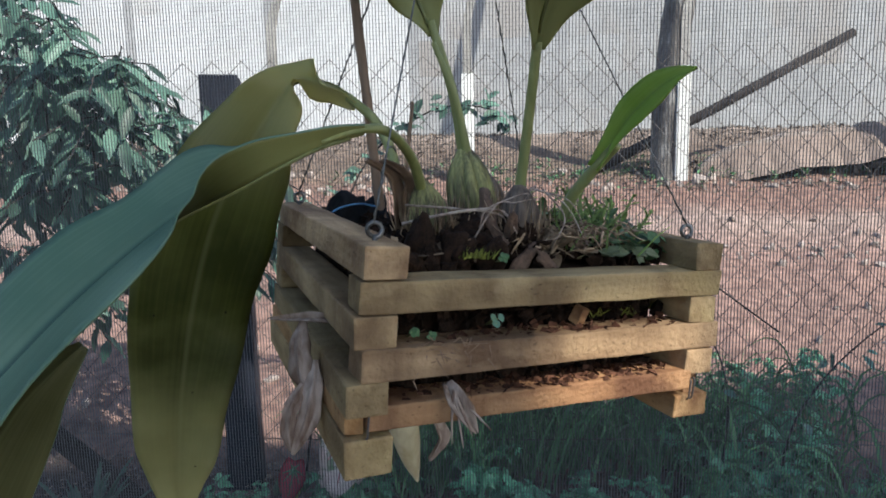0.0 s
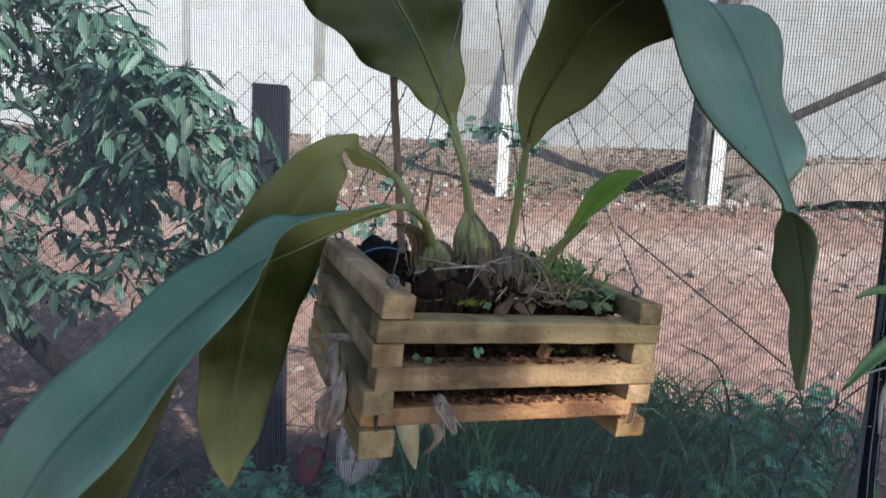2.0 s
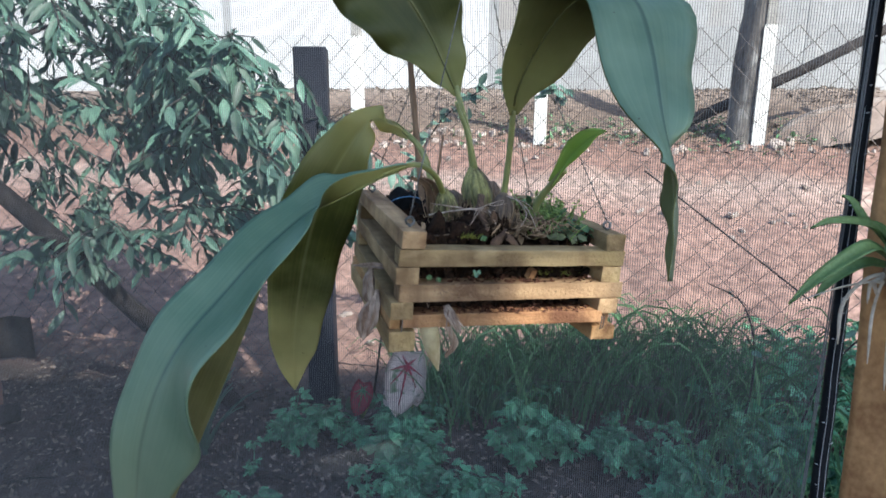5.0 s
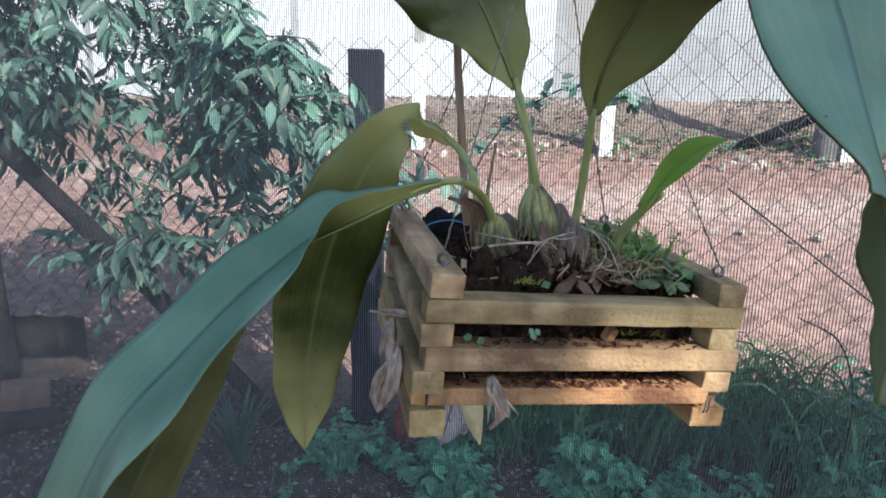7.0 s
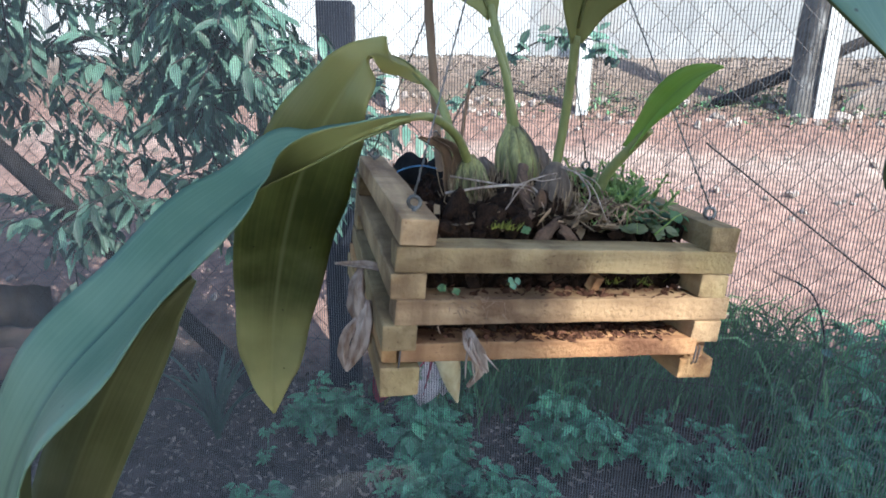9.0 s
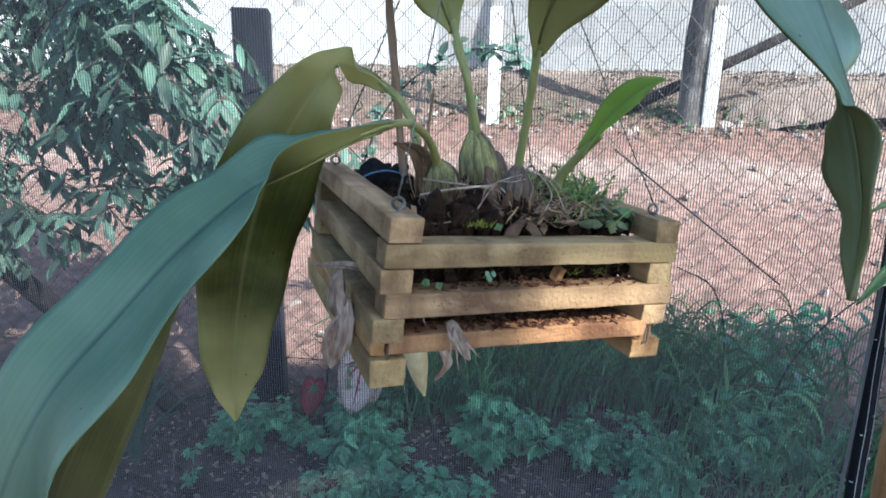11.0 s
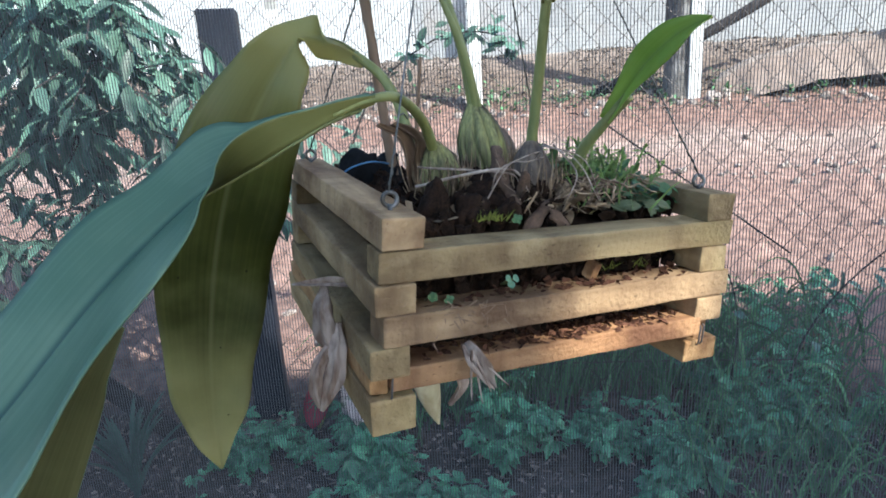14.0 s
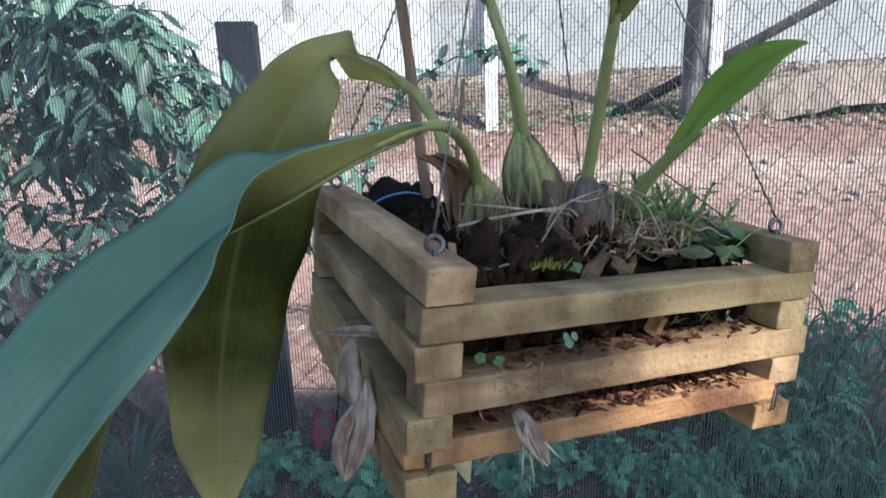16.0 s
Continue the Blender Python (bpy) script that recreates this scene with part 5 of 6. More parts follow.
    ob = tagged(new("dry_flakes", me), "brown dry flakes and chips strewn over the potting mix", "chips", "", "stuff")
    ob.matrix_basis = TILT
    # bigger pieces lying on top
    for (x, y, z), size, m, lab in (((-0.080, -0.086, 1.309), (0.020, 0.011, 0.010), BARK, "dark chunk of bark"), ((-0.052, -0.090, 1.309), (0.013, 0.008, 0.011), BARK, "dark chunk of bark"),
                                    ((-0.034, -0.084, 1.312), (0.007, 0.006, 0.015), BARK, "dark chunk of bark"), ((-0.088, 0.055, 1.312), (0.022, 0.016, 0.014), CHARCOAL, "black lump of charcoal"),
                                    ((-0.066, 0.052, 1.317), (0.014, 0.014, 0.013), CHARCOAL, "black lump of charcoal"), ((-0.014, -0.084, 1.320), (0.0052, 0.0036, 0.017), CHIP, "upright brown bark chip"),
                                    ((-0.012, -0.098, 1.302), (0.015, 0.005, 0.0022), CHIP, "flat brown bark chip"), ((0.004, -0.102, 1.302), (0.010, 0.004, 0.0014), CHIP, "brown bark chip"), ((-0.026, -0.062, 1.316), (0.005, 0.004, 0.013), CHIP, "upright brown bark chip")):
        bm = bmesh.new()
        lump(bm, (0, 0, 0), size, rng, 0.45, 3)
        tagged(link("bark_chunk", bm, m, matrix=TILT @ Matrix.Translation((x, y, z))), lab + " lying on the potting mix", "bark", "bark chunks")
    for _ in range(20):
        x, y = rng.uniform(-0.098, 0.005), rng.uniform(-0.102, -0.055)
        k = rng.uniform(0.006, 0.0125)
        bm = bmesh.new()
        lump(bm, (0, 0, 0), (k * 1.6, k * 0.95, k * 0.7), rng, 0.3, 3)
        tagged(link("bark_chunk", bm, BARK, None, True, matrix=TILT @ Matrix.Translation((x, y, hill(x, y) + 0.002))), "dark damp chunk of bark on the potting mix", "bark", "bark chunks")
    for _ in range(34):
        x, y = rng.gauss(-0.012, 0.045), rng.gauss(-0.068, 0.022)
        if abs(x) > 0.096 or y < -0.103:
            continue
        bm = bmesh.new()
        l, w, t = rng.uniform(0.004, 0.012), rng.uniform(0.0014, 0.0034), rng.uniform(0.0007, 0.0016)
        box(bm, (-l, -w, -t), (l, w, t), 0, 0.0011, rng)
        bmesh.ops.subdivide_edges(bm, edges=bm.edges[:], cuts=2)
        for v in bm.verts:
            v.co.z += 0.35 * w * math.sin(v.co.x / l * 1.8 + 1) + 0.0006 * noise.noise(v.co * 400)
        turn = Euler((rng.gauss(0, 0.5), rng.gauss(0, 0.6), rng.uniform(0, 6.3))).to_matrix().to_4x4()
        tagged(link("bark_flake", bm, CHIP, matrix=TILT @ Matrix.Translation((x, y, hill(x, y) + rng.uniform(0.002, 0.008))) @ turn), "curled brown bark flake lying among the roots", "bark", "bark flakes")
    bm = bmesh.new()
    box(bm, (-0.005, -0.004, -0.006), (0.005, 0.004, 0.006), 0.001, 0.0015, rng)
    tagged(link("wood_chip", bm, WOOD_RED, None, False, matrix=pose(0.024, -0.109, 1.262, 20, 15, 30)), "reddish wood chip poking between the slats", "wood chip")


substrate()


# ---- the orchid ----
PLANT = empty("basket_orchid", "large orchid with broad arching leaves and ribbed pseudobulbs", "orchid")


def pseudobulb(base, top, r, mat, seed, label=""):
    base, top = Vector(base), Vector(top)
    rng = random.Random(seed)
    n, ribs = 30, 11
    prof = [(0.0, 0.70), (0.15, 0.92), (0.35, 1.0), (0.55, 0.95), (0.75, 0.76), (0.9, 0.48), (1.0, 0.26)]
    pts, rs = [], []
    for t, q in spline(prof, n):
        pts.append(base.lerp(top, t)), rs.append(max(q, 0.2) * r)
    bm = bmesh.new()
    ph = rng.uniform(0, 6)
    def ridge(a, i):
        t = i / (n - 1)
        wob = 0.5 * noise.noise((math.cos(a) * 1.5, math.sin(a) * 1.5, t * 3 + seed))
        groove = math.exp(-(math.sin(ribs / 2 * a + ph + wob) / 0.28) ** 2)
        return 1.05 - 0.33 * groove * (1 - 0.6 * t * t) + 0.07 * noise.noise((math.cos(a) * 3, math.sin(a) * 3, t * 4 + seed))

    tube(bm, pts, rs, 72, ripple=ridge)
    return part("pseudobulb", bm, mat, PLANT, label)


pseudobulb((-0.004, -0.020, 1.312), (-0.012, -0.013, 1.374), 0.0185, BULB, 1, "plump ribbed green pseudobulb")
pseudobulb((-0.054, -0.047, 1.306), (-0.057, -0.039, 1.351), 0.0142, BULB, 2)
pseudobulb((0.002, -0.070, 1.302), (0.010, -0.058, 1.346), 0.0152, BULB_OLD, 3, "shrunken brown-grey pseudobulb")
pseudobulb((0.020, 0.006, 1.312), (0.024, 0.014, 1.352), 0.0135, BULB_OLD, 4, "withered brown pseudobulb")
pseudobulb((-0.020, 0.010, 1.308), (-0.030, 0.018, 1.342), 0.0120, BULB_OLD, 5, "withered brown pseudobulb")



def stalk(points, r0, r1, n=22):
    bm = bmesh.new()
    tube(bm, spline(points, n), list(np.linspace(r0, r1, n)), 12, ripple=lambda a, i: 1 + 0.06 * math.sin(2 * a))
    part("stalk", bm, STEM, PLANT)


def leaf(controls, mats, label, keeled=True, **k):
    ob = part("leaf", blade(controls, **k), mats, PLANT, label)
    if not keeled:
        return
    rows = spline(controls, 40)[1:37]
    rib, pts = bmesh.new(), []
    for i, r in enumerate(rows):
        t = (Vector(rows[min(i + 1, 35)][:3]) - Vector(rows[max(i - 1, 0)][:3])).normalized()
        side = t.cross(Vector(r[4:7])).normalized()
        pts.append(Vector(r[:3]) - side.cross(t).normalized() * (-0.0002 if mats[0] == UNDER else 0.0028))
    tube(rib, pts, list(np.linspace(0.0012, 0.0003, 36)), 6)
    part("midrib", rib, RIB if mats[0] != YOUNG else STEM, ob, "pale raised midrib")


# A: the great drooping leaf, a trough at its foot that opens toward the viewer
stalk([(-0.057, -0.040, 1.343), (-0.073, -0.061, 1.367), (-0.098, -0.087, 1.3825), (-0.122, -0.100, 1.382), (-0.142, -0.105, 1.3755)], 0.0042, 0.0018)
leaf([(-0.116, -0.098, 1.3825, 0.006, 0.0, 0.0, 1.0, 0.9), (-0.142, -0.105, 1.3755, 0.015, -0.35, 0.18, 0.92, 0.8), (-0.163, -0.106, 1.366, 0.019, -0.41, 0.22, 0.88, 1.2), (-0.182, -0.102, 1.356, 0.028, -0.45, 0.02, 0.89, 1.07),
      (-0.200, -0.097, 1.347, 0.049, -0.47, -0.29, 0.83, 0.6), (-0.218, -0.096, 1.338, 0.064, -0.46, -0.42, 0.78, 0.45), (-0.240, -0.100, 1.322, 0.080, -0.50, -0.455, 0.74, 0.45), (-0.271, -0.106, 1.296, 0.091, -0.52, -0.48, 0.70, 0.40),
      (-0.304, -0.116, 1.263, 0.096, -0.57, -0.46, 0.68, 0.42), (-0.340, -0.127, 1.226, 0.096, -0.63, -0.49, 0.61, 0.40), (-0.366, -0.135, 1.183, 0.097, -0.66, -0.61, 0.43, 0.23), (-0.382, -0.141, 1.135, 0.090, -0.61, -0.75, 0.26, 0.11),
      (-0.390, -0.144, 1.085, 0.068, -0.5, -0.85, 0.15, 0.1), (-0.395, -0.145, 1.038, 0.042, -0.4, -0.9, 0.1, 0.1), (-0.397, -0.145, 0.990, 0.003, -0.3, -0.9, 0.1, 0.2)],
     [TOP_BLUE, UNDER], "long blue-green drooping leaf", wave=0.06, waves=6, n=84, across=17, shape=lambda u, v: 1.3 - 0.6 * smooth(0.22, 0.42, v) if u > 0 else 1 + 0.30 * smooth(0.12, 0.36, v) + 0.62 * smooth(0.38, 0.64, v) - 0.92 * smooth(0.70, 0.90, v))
# its twisted margin showing the pale underside
leaf([(-0.262, -0.097, 1.278, 0.006, 0.2, 0.9, -0.2, 0.1), (-0.278, -0.098, 1.264, 0.024, 0.2, 0.9, -0.2, 0.1), (-0.294, -0.098, 1.246, 0.040, 0.2, 0.9, -0.1, 0.1),
      (-0.322, -0.098, 1.200, 0.054, 0.25, 0.9, 0.0, 0.1), (-0.348, -0.100, 1.145, 0.056, 0.3, 0.9, 0.0, 0.1), (-0.369, -0.104, 1.085, 0.042, 0.3, 0.9, 0.1, 0.1), (-0.386, -0.112, 1.005, 0.003, 0.3, 0.9, 0.1, 0.1)],
     [TOP_BLUE, DULL_BACK], "olive leaf hanging behind the long one", keeled=False, wave=0.05, waves=2)
# B: the bent leaf behind
stalk([(-0.062, -0.008, 1.325), (-0.064, 0.000, 1.368), (-0.072, 0.015, 1.396), (-0.088, 0.030, 1.415)], 0.0046, 0.0034)
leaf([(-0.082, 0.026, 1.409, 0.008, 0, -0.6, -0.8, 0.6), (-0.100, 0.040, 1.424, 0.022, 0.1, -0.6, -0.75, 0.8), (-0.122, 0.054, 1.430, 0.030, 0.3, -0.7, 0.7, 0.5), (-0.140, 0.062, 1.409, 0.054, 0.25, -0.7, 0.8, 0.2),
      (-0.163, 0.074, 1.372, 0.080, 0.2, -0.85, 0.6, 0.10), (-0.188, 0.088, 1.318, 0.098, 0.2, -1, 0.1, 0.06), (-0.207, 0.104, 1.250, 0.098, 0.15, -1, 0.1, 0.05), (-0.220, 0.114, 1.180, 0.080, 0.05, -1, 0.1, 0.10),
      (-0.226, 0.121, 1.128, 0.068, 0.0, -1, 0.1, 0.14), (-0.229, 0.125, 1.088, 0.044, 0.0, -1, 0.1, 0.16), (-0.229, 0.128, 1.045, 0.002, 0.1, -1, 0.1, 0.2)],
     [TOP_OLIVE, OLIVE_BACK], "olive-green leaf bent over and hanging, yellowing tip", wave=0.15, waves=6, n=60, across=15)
# C: the tall leaf arching over the far side
stalk([(-0.012, -0.013, 1.368), (-0.018, -0.012, 1.410), (-0.026, -0.006, 1.445), (-0.031, 0.0, 1.468)], 0.0042, 0.0034)
stalk([(-0.010, -0.016, 1.368), (-0.022, -0.020, 1.412), (-0.036, -0.016, 1.450)], 0.0042, 0.0020)
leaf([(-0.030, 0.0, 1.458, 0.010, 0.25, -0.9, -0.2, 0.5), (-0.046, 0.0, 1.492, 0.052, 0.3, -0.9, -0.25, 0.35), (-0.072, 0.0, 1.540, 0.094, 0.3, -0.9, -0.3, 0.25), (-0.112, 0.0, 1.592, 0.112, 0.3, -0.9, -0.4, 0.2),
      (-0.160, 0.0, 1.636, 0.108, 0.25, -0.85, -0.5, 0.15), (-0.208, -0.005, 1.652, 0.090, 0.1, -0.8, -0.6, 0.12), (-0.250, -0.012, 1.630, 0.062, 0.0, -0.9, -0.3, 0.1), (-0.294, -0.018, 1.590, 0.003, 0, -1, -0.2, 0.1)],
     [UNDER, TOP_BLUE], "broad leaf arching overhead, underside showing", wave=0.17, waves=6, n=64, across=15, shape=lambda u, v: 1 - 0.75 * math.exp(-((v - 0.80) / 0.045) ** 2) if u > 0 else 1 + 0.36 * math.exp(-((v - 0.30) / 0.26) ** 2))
# D: the leaf folded over toward the viewer
stalk([(0.010, -0.056, 1.335), (0.012, -0.062, 1.370), (0.011, -0.072, 1.405), (0.007, -0.086, 1.440)], 0.0040, 0.0034)
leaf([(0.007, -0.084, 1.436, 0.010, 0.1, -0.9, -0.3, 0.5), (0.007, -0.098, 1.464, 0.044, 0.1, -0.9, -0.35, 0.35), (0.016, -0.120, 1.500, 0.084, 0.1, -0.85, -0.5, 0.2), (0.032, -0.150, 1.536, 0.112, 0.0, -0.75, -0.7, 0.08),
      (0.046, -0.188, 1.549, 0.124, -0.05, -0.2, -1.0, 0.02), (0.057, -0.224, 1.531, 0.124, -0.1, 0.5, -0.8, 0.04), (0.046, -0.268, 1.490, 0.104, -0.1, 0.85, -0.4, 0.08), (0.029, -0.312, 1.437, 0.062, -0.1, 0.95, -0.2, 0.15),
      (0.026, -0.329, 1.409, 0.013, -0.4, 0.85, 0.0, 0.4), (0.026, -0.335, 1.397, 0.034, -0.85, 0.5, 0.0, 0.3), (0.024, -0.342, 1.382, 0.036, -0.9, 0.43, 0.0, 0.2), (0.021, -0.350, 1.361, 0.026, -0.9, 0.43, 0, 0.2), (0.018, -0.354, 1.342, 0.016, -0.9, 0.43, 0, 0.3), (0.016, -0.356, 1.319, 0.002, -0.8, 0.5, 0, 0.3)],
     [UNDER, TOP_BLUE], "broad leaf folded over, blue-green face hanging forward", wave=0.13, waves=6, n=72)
# S: the young leaf
stalk([(0.056, -0.042, 1.312), (0.059, -0.052, 1.335), (0.066, -0.072, 1.358), (0.072, -0.088, 1.374)], 0.0048, 0.0036)
leaf([(0.066, -0.072, 1.358, 0.009, -0.5, -0.6, 0.5, 0.9), (0.070, -0.088, 1.380, 0.013, -0.45, -0.7, 0.5, 0.7), (0.074, -0.102, 1.396, 0.0215, -0.4, -0.75, 0.5, 0.4), (0.079, -0.118, 1.409, 0.0210, -0.4, -0.75, 0.4, 0.3), (0.084, -0.130, 1.416, 0.0115, -0.4, -0.75, 0.4, 0.3), (0.089, -0.141, 1.4195, 0.001, -0.4, -0.75, 0.4, 0.3)],
     [YOUNG, YOUNG], "small upright young green leaf", n=26, across=7)


def roots():
    rng = random.Random(91)
    sh = bmesh.new()
    for _ in range(88):
        x, y = rng.gauss(0.038, 0.017), rng.gauss(-0.074, 0.011)
        if x < 0.020 and y > -0.088:
            continue
        a, l = rng.choice((rng.gauss(-0.5, 0.5), rng.gauss(3.6, 0.6), rng.gauss(-1.3, 0.5))), rng.uniform(0.012, 0.055)
        foot = Vector((x, y, 1.310 + rng.uniform(0, 0.012)))
        way = Vector((math.cos(a), math.sin(a) * 0.7, 0))
        pts = [foot]
        for k in range(1, 5):
            q = foot + way * l * k / 4
            fall = foot.z - 0.012 * (k / 4) ** 1.5 + rng.gauss(0, 0.0022)
            pts.append(Vector((min(max(q.x + rng.gauss(0, 0.0022), -0.098), 0.098), max(q.y + rng.gauss(0, 0.0022), -0.1035), max(fall, 1.302))))
        tube(sh, spline(pts, 11), list(np.linspace(0.0009, 0.00035, 11) * rng.uniform(0.4, 1.15)), 5)
    for _ in range(230):
        b = rng.choice(((-0.008, -0.020), (-0.056, -0.046), (0.0, -0.07), (0.022, 0.0), (-0.02, -0.035)))
        a, r = rng.uniform(0, 6.3), rng.uniform(0.014, 0.024)
        p = Vector((b[0] + math.cos(a) * r, b[1] + math.sin(a) * r, 1.310))
        q = p + Vector((rng.gauss(0, 0.006), rng.gauss(0, 0.006), rng.uniform(0.008, 0.034)))
        tube(sh, [p, p.lerp(q, 0.5) + Vector((rng.gauss(0, 0.003), rng.gauss(0, 0.003), 0)), q], [0.0006, 0.0005, 0.0002], 4)
    ob = part("root_tangle", sh, ROOT, PLANT, "tangle of thin pale dry roots")
    ob["kind"] = "stuff"
    tuft = Sheet()
    for _ in range(260):
        b = rng.choice(((-0.006, -0.020, 0.016), (-0.006, -0.020, 0.016), (-0.056, -0.044, 0.012), (0.020, 0.004, 0.013), (0.003, -0.066, 0.015)))
        a = rng.uniform(0, 6.3)
        p = Vector((b[0] + math.cos(a) * b[2], b[1] + math.sin(a) * b[2], 1.308))
        h = rng.uniform(0.012, 0.042)
        q = p + Vector((math.cos(a) * rng.uniform(-0.002, 0.012), math.sin(a) * rng.uniform(-0.002, 0.012), h))
        tuft.strip([p, p.lerp(q, 0.5) + Vector((math.cos(a) * 0.003, math.sin(a) * 0.003, 0)), q], rng.uniform(0.0008, 0.0028), (-math.sin(a), math.cos(a), 0.1))
    ob = stuff("sheath_tuft", tuft.v, tuft.f, SHEATH, "", "", PLANT)
    # two long loops of dry leaf base
    for pts, r in (([(-0.082, -0.062, 1.330), (-0.050, -0.082, 1.338), (-0.026, -0.088, 1.334), (-0.012, -0.090, 1.324)], 0.0011), ([(-0.078, -0.056, 1.334), (-0.046, -0.078, 1.340), (-0.022, -0.084, 1.336), (-0.014, -0.082, 1.322)], 0.0008),
                   ([(-0.038, -0.086, 1.320), (-0.030, -0.090, 1.334), (-0.010, -0.092, 1.342), (0.000, -0.090, 1.338)], 0.0006), ([(0.010, -0.082, 1.345), (0.016, -0.096, 1.330), (0.012, -0.102, 1.312)], 0.0008), ([(0.006, -0.080, 1.346), (0.022, -0.098, 1.335), (0.034, -0.106, 1.304)], 0.0006)):
        for _ in range(2 if r < 0.0007 else 1):
            bm = bmesh.new()
            bent = [Vector(q) + Vector((rng.gauss(0, 0.003), rng.gauss(0, 0.002), rng.gauss(-0.002, 0.003))) for q in pts]
            tube(bm, spline(bent, 14), [r * rng.uniform(0.8, 1.1) * (1 - 0.6 * (i / 13) ** 2) for i in range(14)], 6)
            part("dry_strand", bm, HUSK, PLANT, "thin dry strand")
    # a stout brown old root between the bulbs
    bm = bmesh.new()
    rows = spline([(-0.017, -0.056, 1.344, 0.0036), (-0.021, -0.066, 1.331, 0.0052), (-0.020, -0.074, 1.318, 0.0046), (-0.015, -0.080, 1.305, 0.0056)], 18)
    tube(bm, [r[:3] for r in rows], [r[3] for r in rows], 12, ripple=lambda a, i: 1 + 0.22 * math.sin(2 * a + i * 0.7) + 0.12 * math.sin(5 * a - i * 1.1))
    part("old_root", bm, CHIP, PLANT, "stout crooked brown root")
    # withered sheath behind the left pseudobulb
    for dx, sgn in ((0, 1), (0.010, -1)):
        part("withered_sheath", blade([(-0.070 + dx, -0.030, 1.318, 0.010, 0, -1, 0.2, 0.5), (-0.074 + dx, -0.032, 1.340, 0.012, 0.3 * sgn, -1, 0.2, 0.7), (-0.082 + dx, -0.040, 1.356, 0.008, 0.3, -1, 0.4, 0.8), (-0.100 + dx, -0.052, 1.366, 0.002, 0, -1, 0.5, 0.8)], 18, 7, 0.1, 3), [STICK, STICK], PLANT, "papery brown withered sheath")


roots()


# ---- hangers ----
HOOK = Vector((-0.005, 0.0, 1.650))


def hangers():
    spots = ((-0.1165, -0.1085), (-0.1165, 0.106), (0.1175, -0.1085), (0.1175, 0.106))
    for x, y in spots:
        top = TILT @ Vector((x, y, 1.3185))
        eye = empty("screw_eye", "dull zinc screw eye in the basket's top slat", "screw eye", TILT @ Matrix.Translation((x, y, 1.3185)), "screw eyes")
        ring, shank = bmesh.new(), bmesh.new()
        a = [(0.0040 * math.cos(t), 0.0018 * math.sin(t * 0.5), 0.0058 + 0.0040 * math.sin(t)) for t in np.linspace(-1.5, 4.6, 26)]
        tube(ring, a, 0.0014, 8)
        part("ring", ring, STEEL, eye)
        tube(shank, [(0, 0, -0.006), (0, 0, 0.003)], 0.0016, 8)
        part("shank", shank, STEEL, eye)
        ring_at = top + Vector((0, 0, 0.0100))
        wire = empty("hanger_wire", "thin twisted grey hanger wire", "wire", group="hanger wires")
        bm = bmesh.new()
        tube(bm, [ring_at.lerp(HOOK, t) for t in np.linspace(0, 1, 12)], 0.0006, 6)
        part("strand", bm, WIRE, wire)
        bm = bmesh.new()
        way = (HOOK - ring_at).normalized()
        s = way.orthogonal().normalized()
        u = way.cross(s)
        long = 0.30 if y > 0 else 0.035
        n = int(long / 0.0016)
        tube(bm, [ring_at + way * (0.001 + long * k / n) + (s * math.cos(k * 0.8) + u * math.sin(k * 0.8)) * 0.0008 for k in range(n)], 0.0004, 4)
        part("twist", bm, WIRE, wire)
        if y < 0:
            end = bmesh.new()
            p = ring_at + way * 0.046
            tube(end, [p, p + s * 0.006 + way * 0.004, p + s * 0.012 + way * 0.003], 0.0005, 5)
            part("loose_end", end, WIRE, wire)
    bm = bmesh.new()
    tube(bm, [HOOK + Vector((0, 0, -0.004)), HOOK + Vector((0.002, 0, 0.02)), HOOK + Vector((0, 0, 0.3)), HOOK + Vector((0.0, 0.0, 0.95))], 0.0012, 6)
    tagged(link("hook_wire", bm, WIRE), "main wire gathering the four hangers", "wire")

    bm = bmesh.new()
    tube(bm, spline([(-0.112, 0.040, 1.318), (-0.100, 0.036, 1.329), (-0.082, 0.034, 1.333), (-0.066, 0.036, 1.330)], 14), 0.0007, 6)
    tagged(link("blue_thread", bm, BLUE), "thin blue plastic thread looped over the charcoal", "thread")


hangers()


def stake():
    bm = bmesh.new()
    rows = spline([(-0.058, 0.040, 1.300), (-0.0625, 0.042, 1.34), (-0.0685, 0.046, 1.42), (-0.073, 0.052, 1.49), (-0.076, 0.056, 1.57)], 20)
    tube(bm, rows, [0.0040 + 0.0003 * math.sin(i * 1.7) for i in range(20)], 9)
    tagged(link("stake", bm, STICK), "slim brown wooden stake standing in the basket", "stake")
    bm = bmesh.new()
    tube(bm, spline([(-0.056, 0.0, 1.315), (-0.052, 0.004, 1.36), (-0.044, 0.008, 1.41)], 10), [0.0022 - 0.0001 * i for i in range(10)], 7)
    part("dry_stalk", bm, STICK, PLANT, "thin dry old stalk")


stake()


# ---- husks and the pale bud that hang out of the basket ----
def husk(name, pts, w, label, mat=HUSK, category="husk"):
    bm = blade([(*p, ww, fx, fy, fz, fold) for p, ww, (fx, fy, fz), fold in zip(pts, w[0], w[1], w[2])], 20, 9, 0.12, 2)
    tagged(link(name, bm, [mat, mat]), label, category, "dry husks")


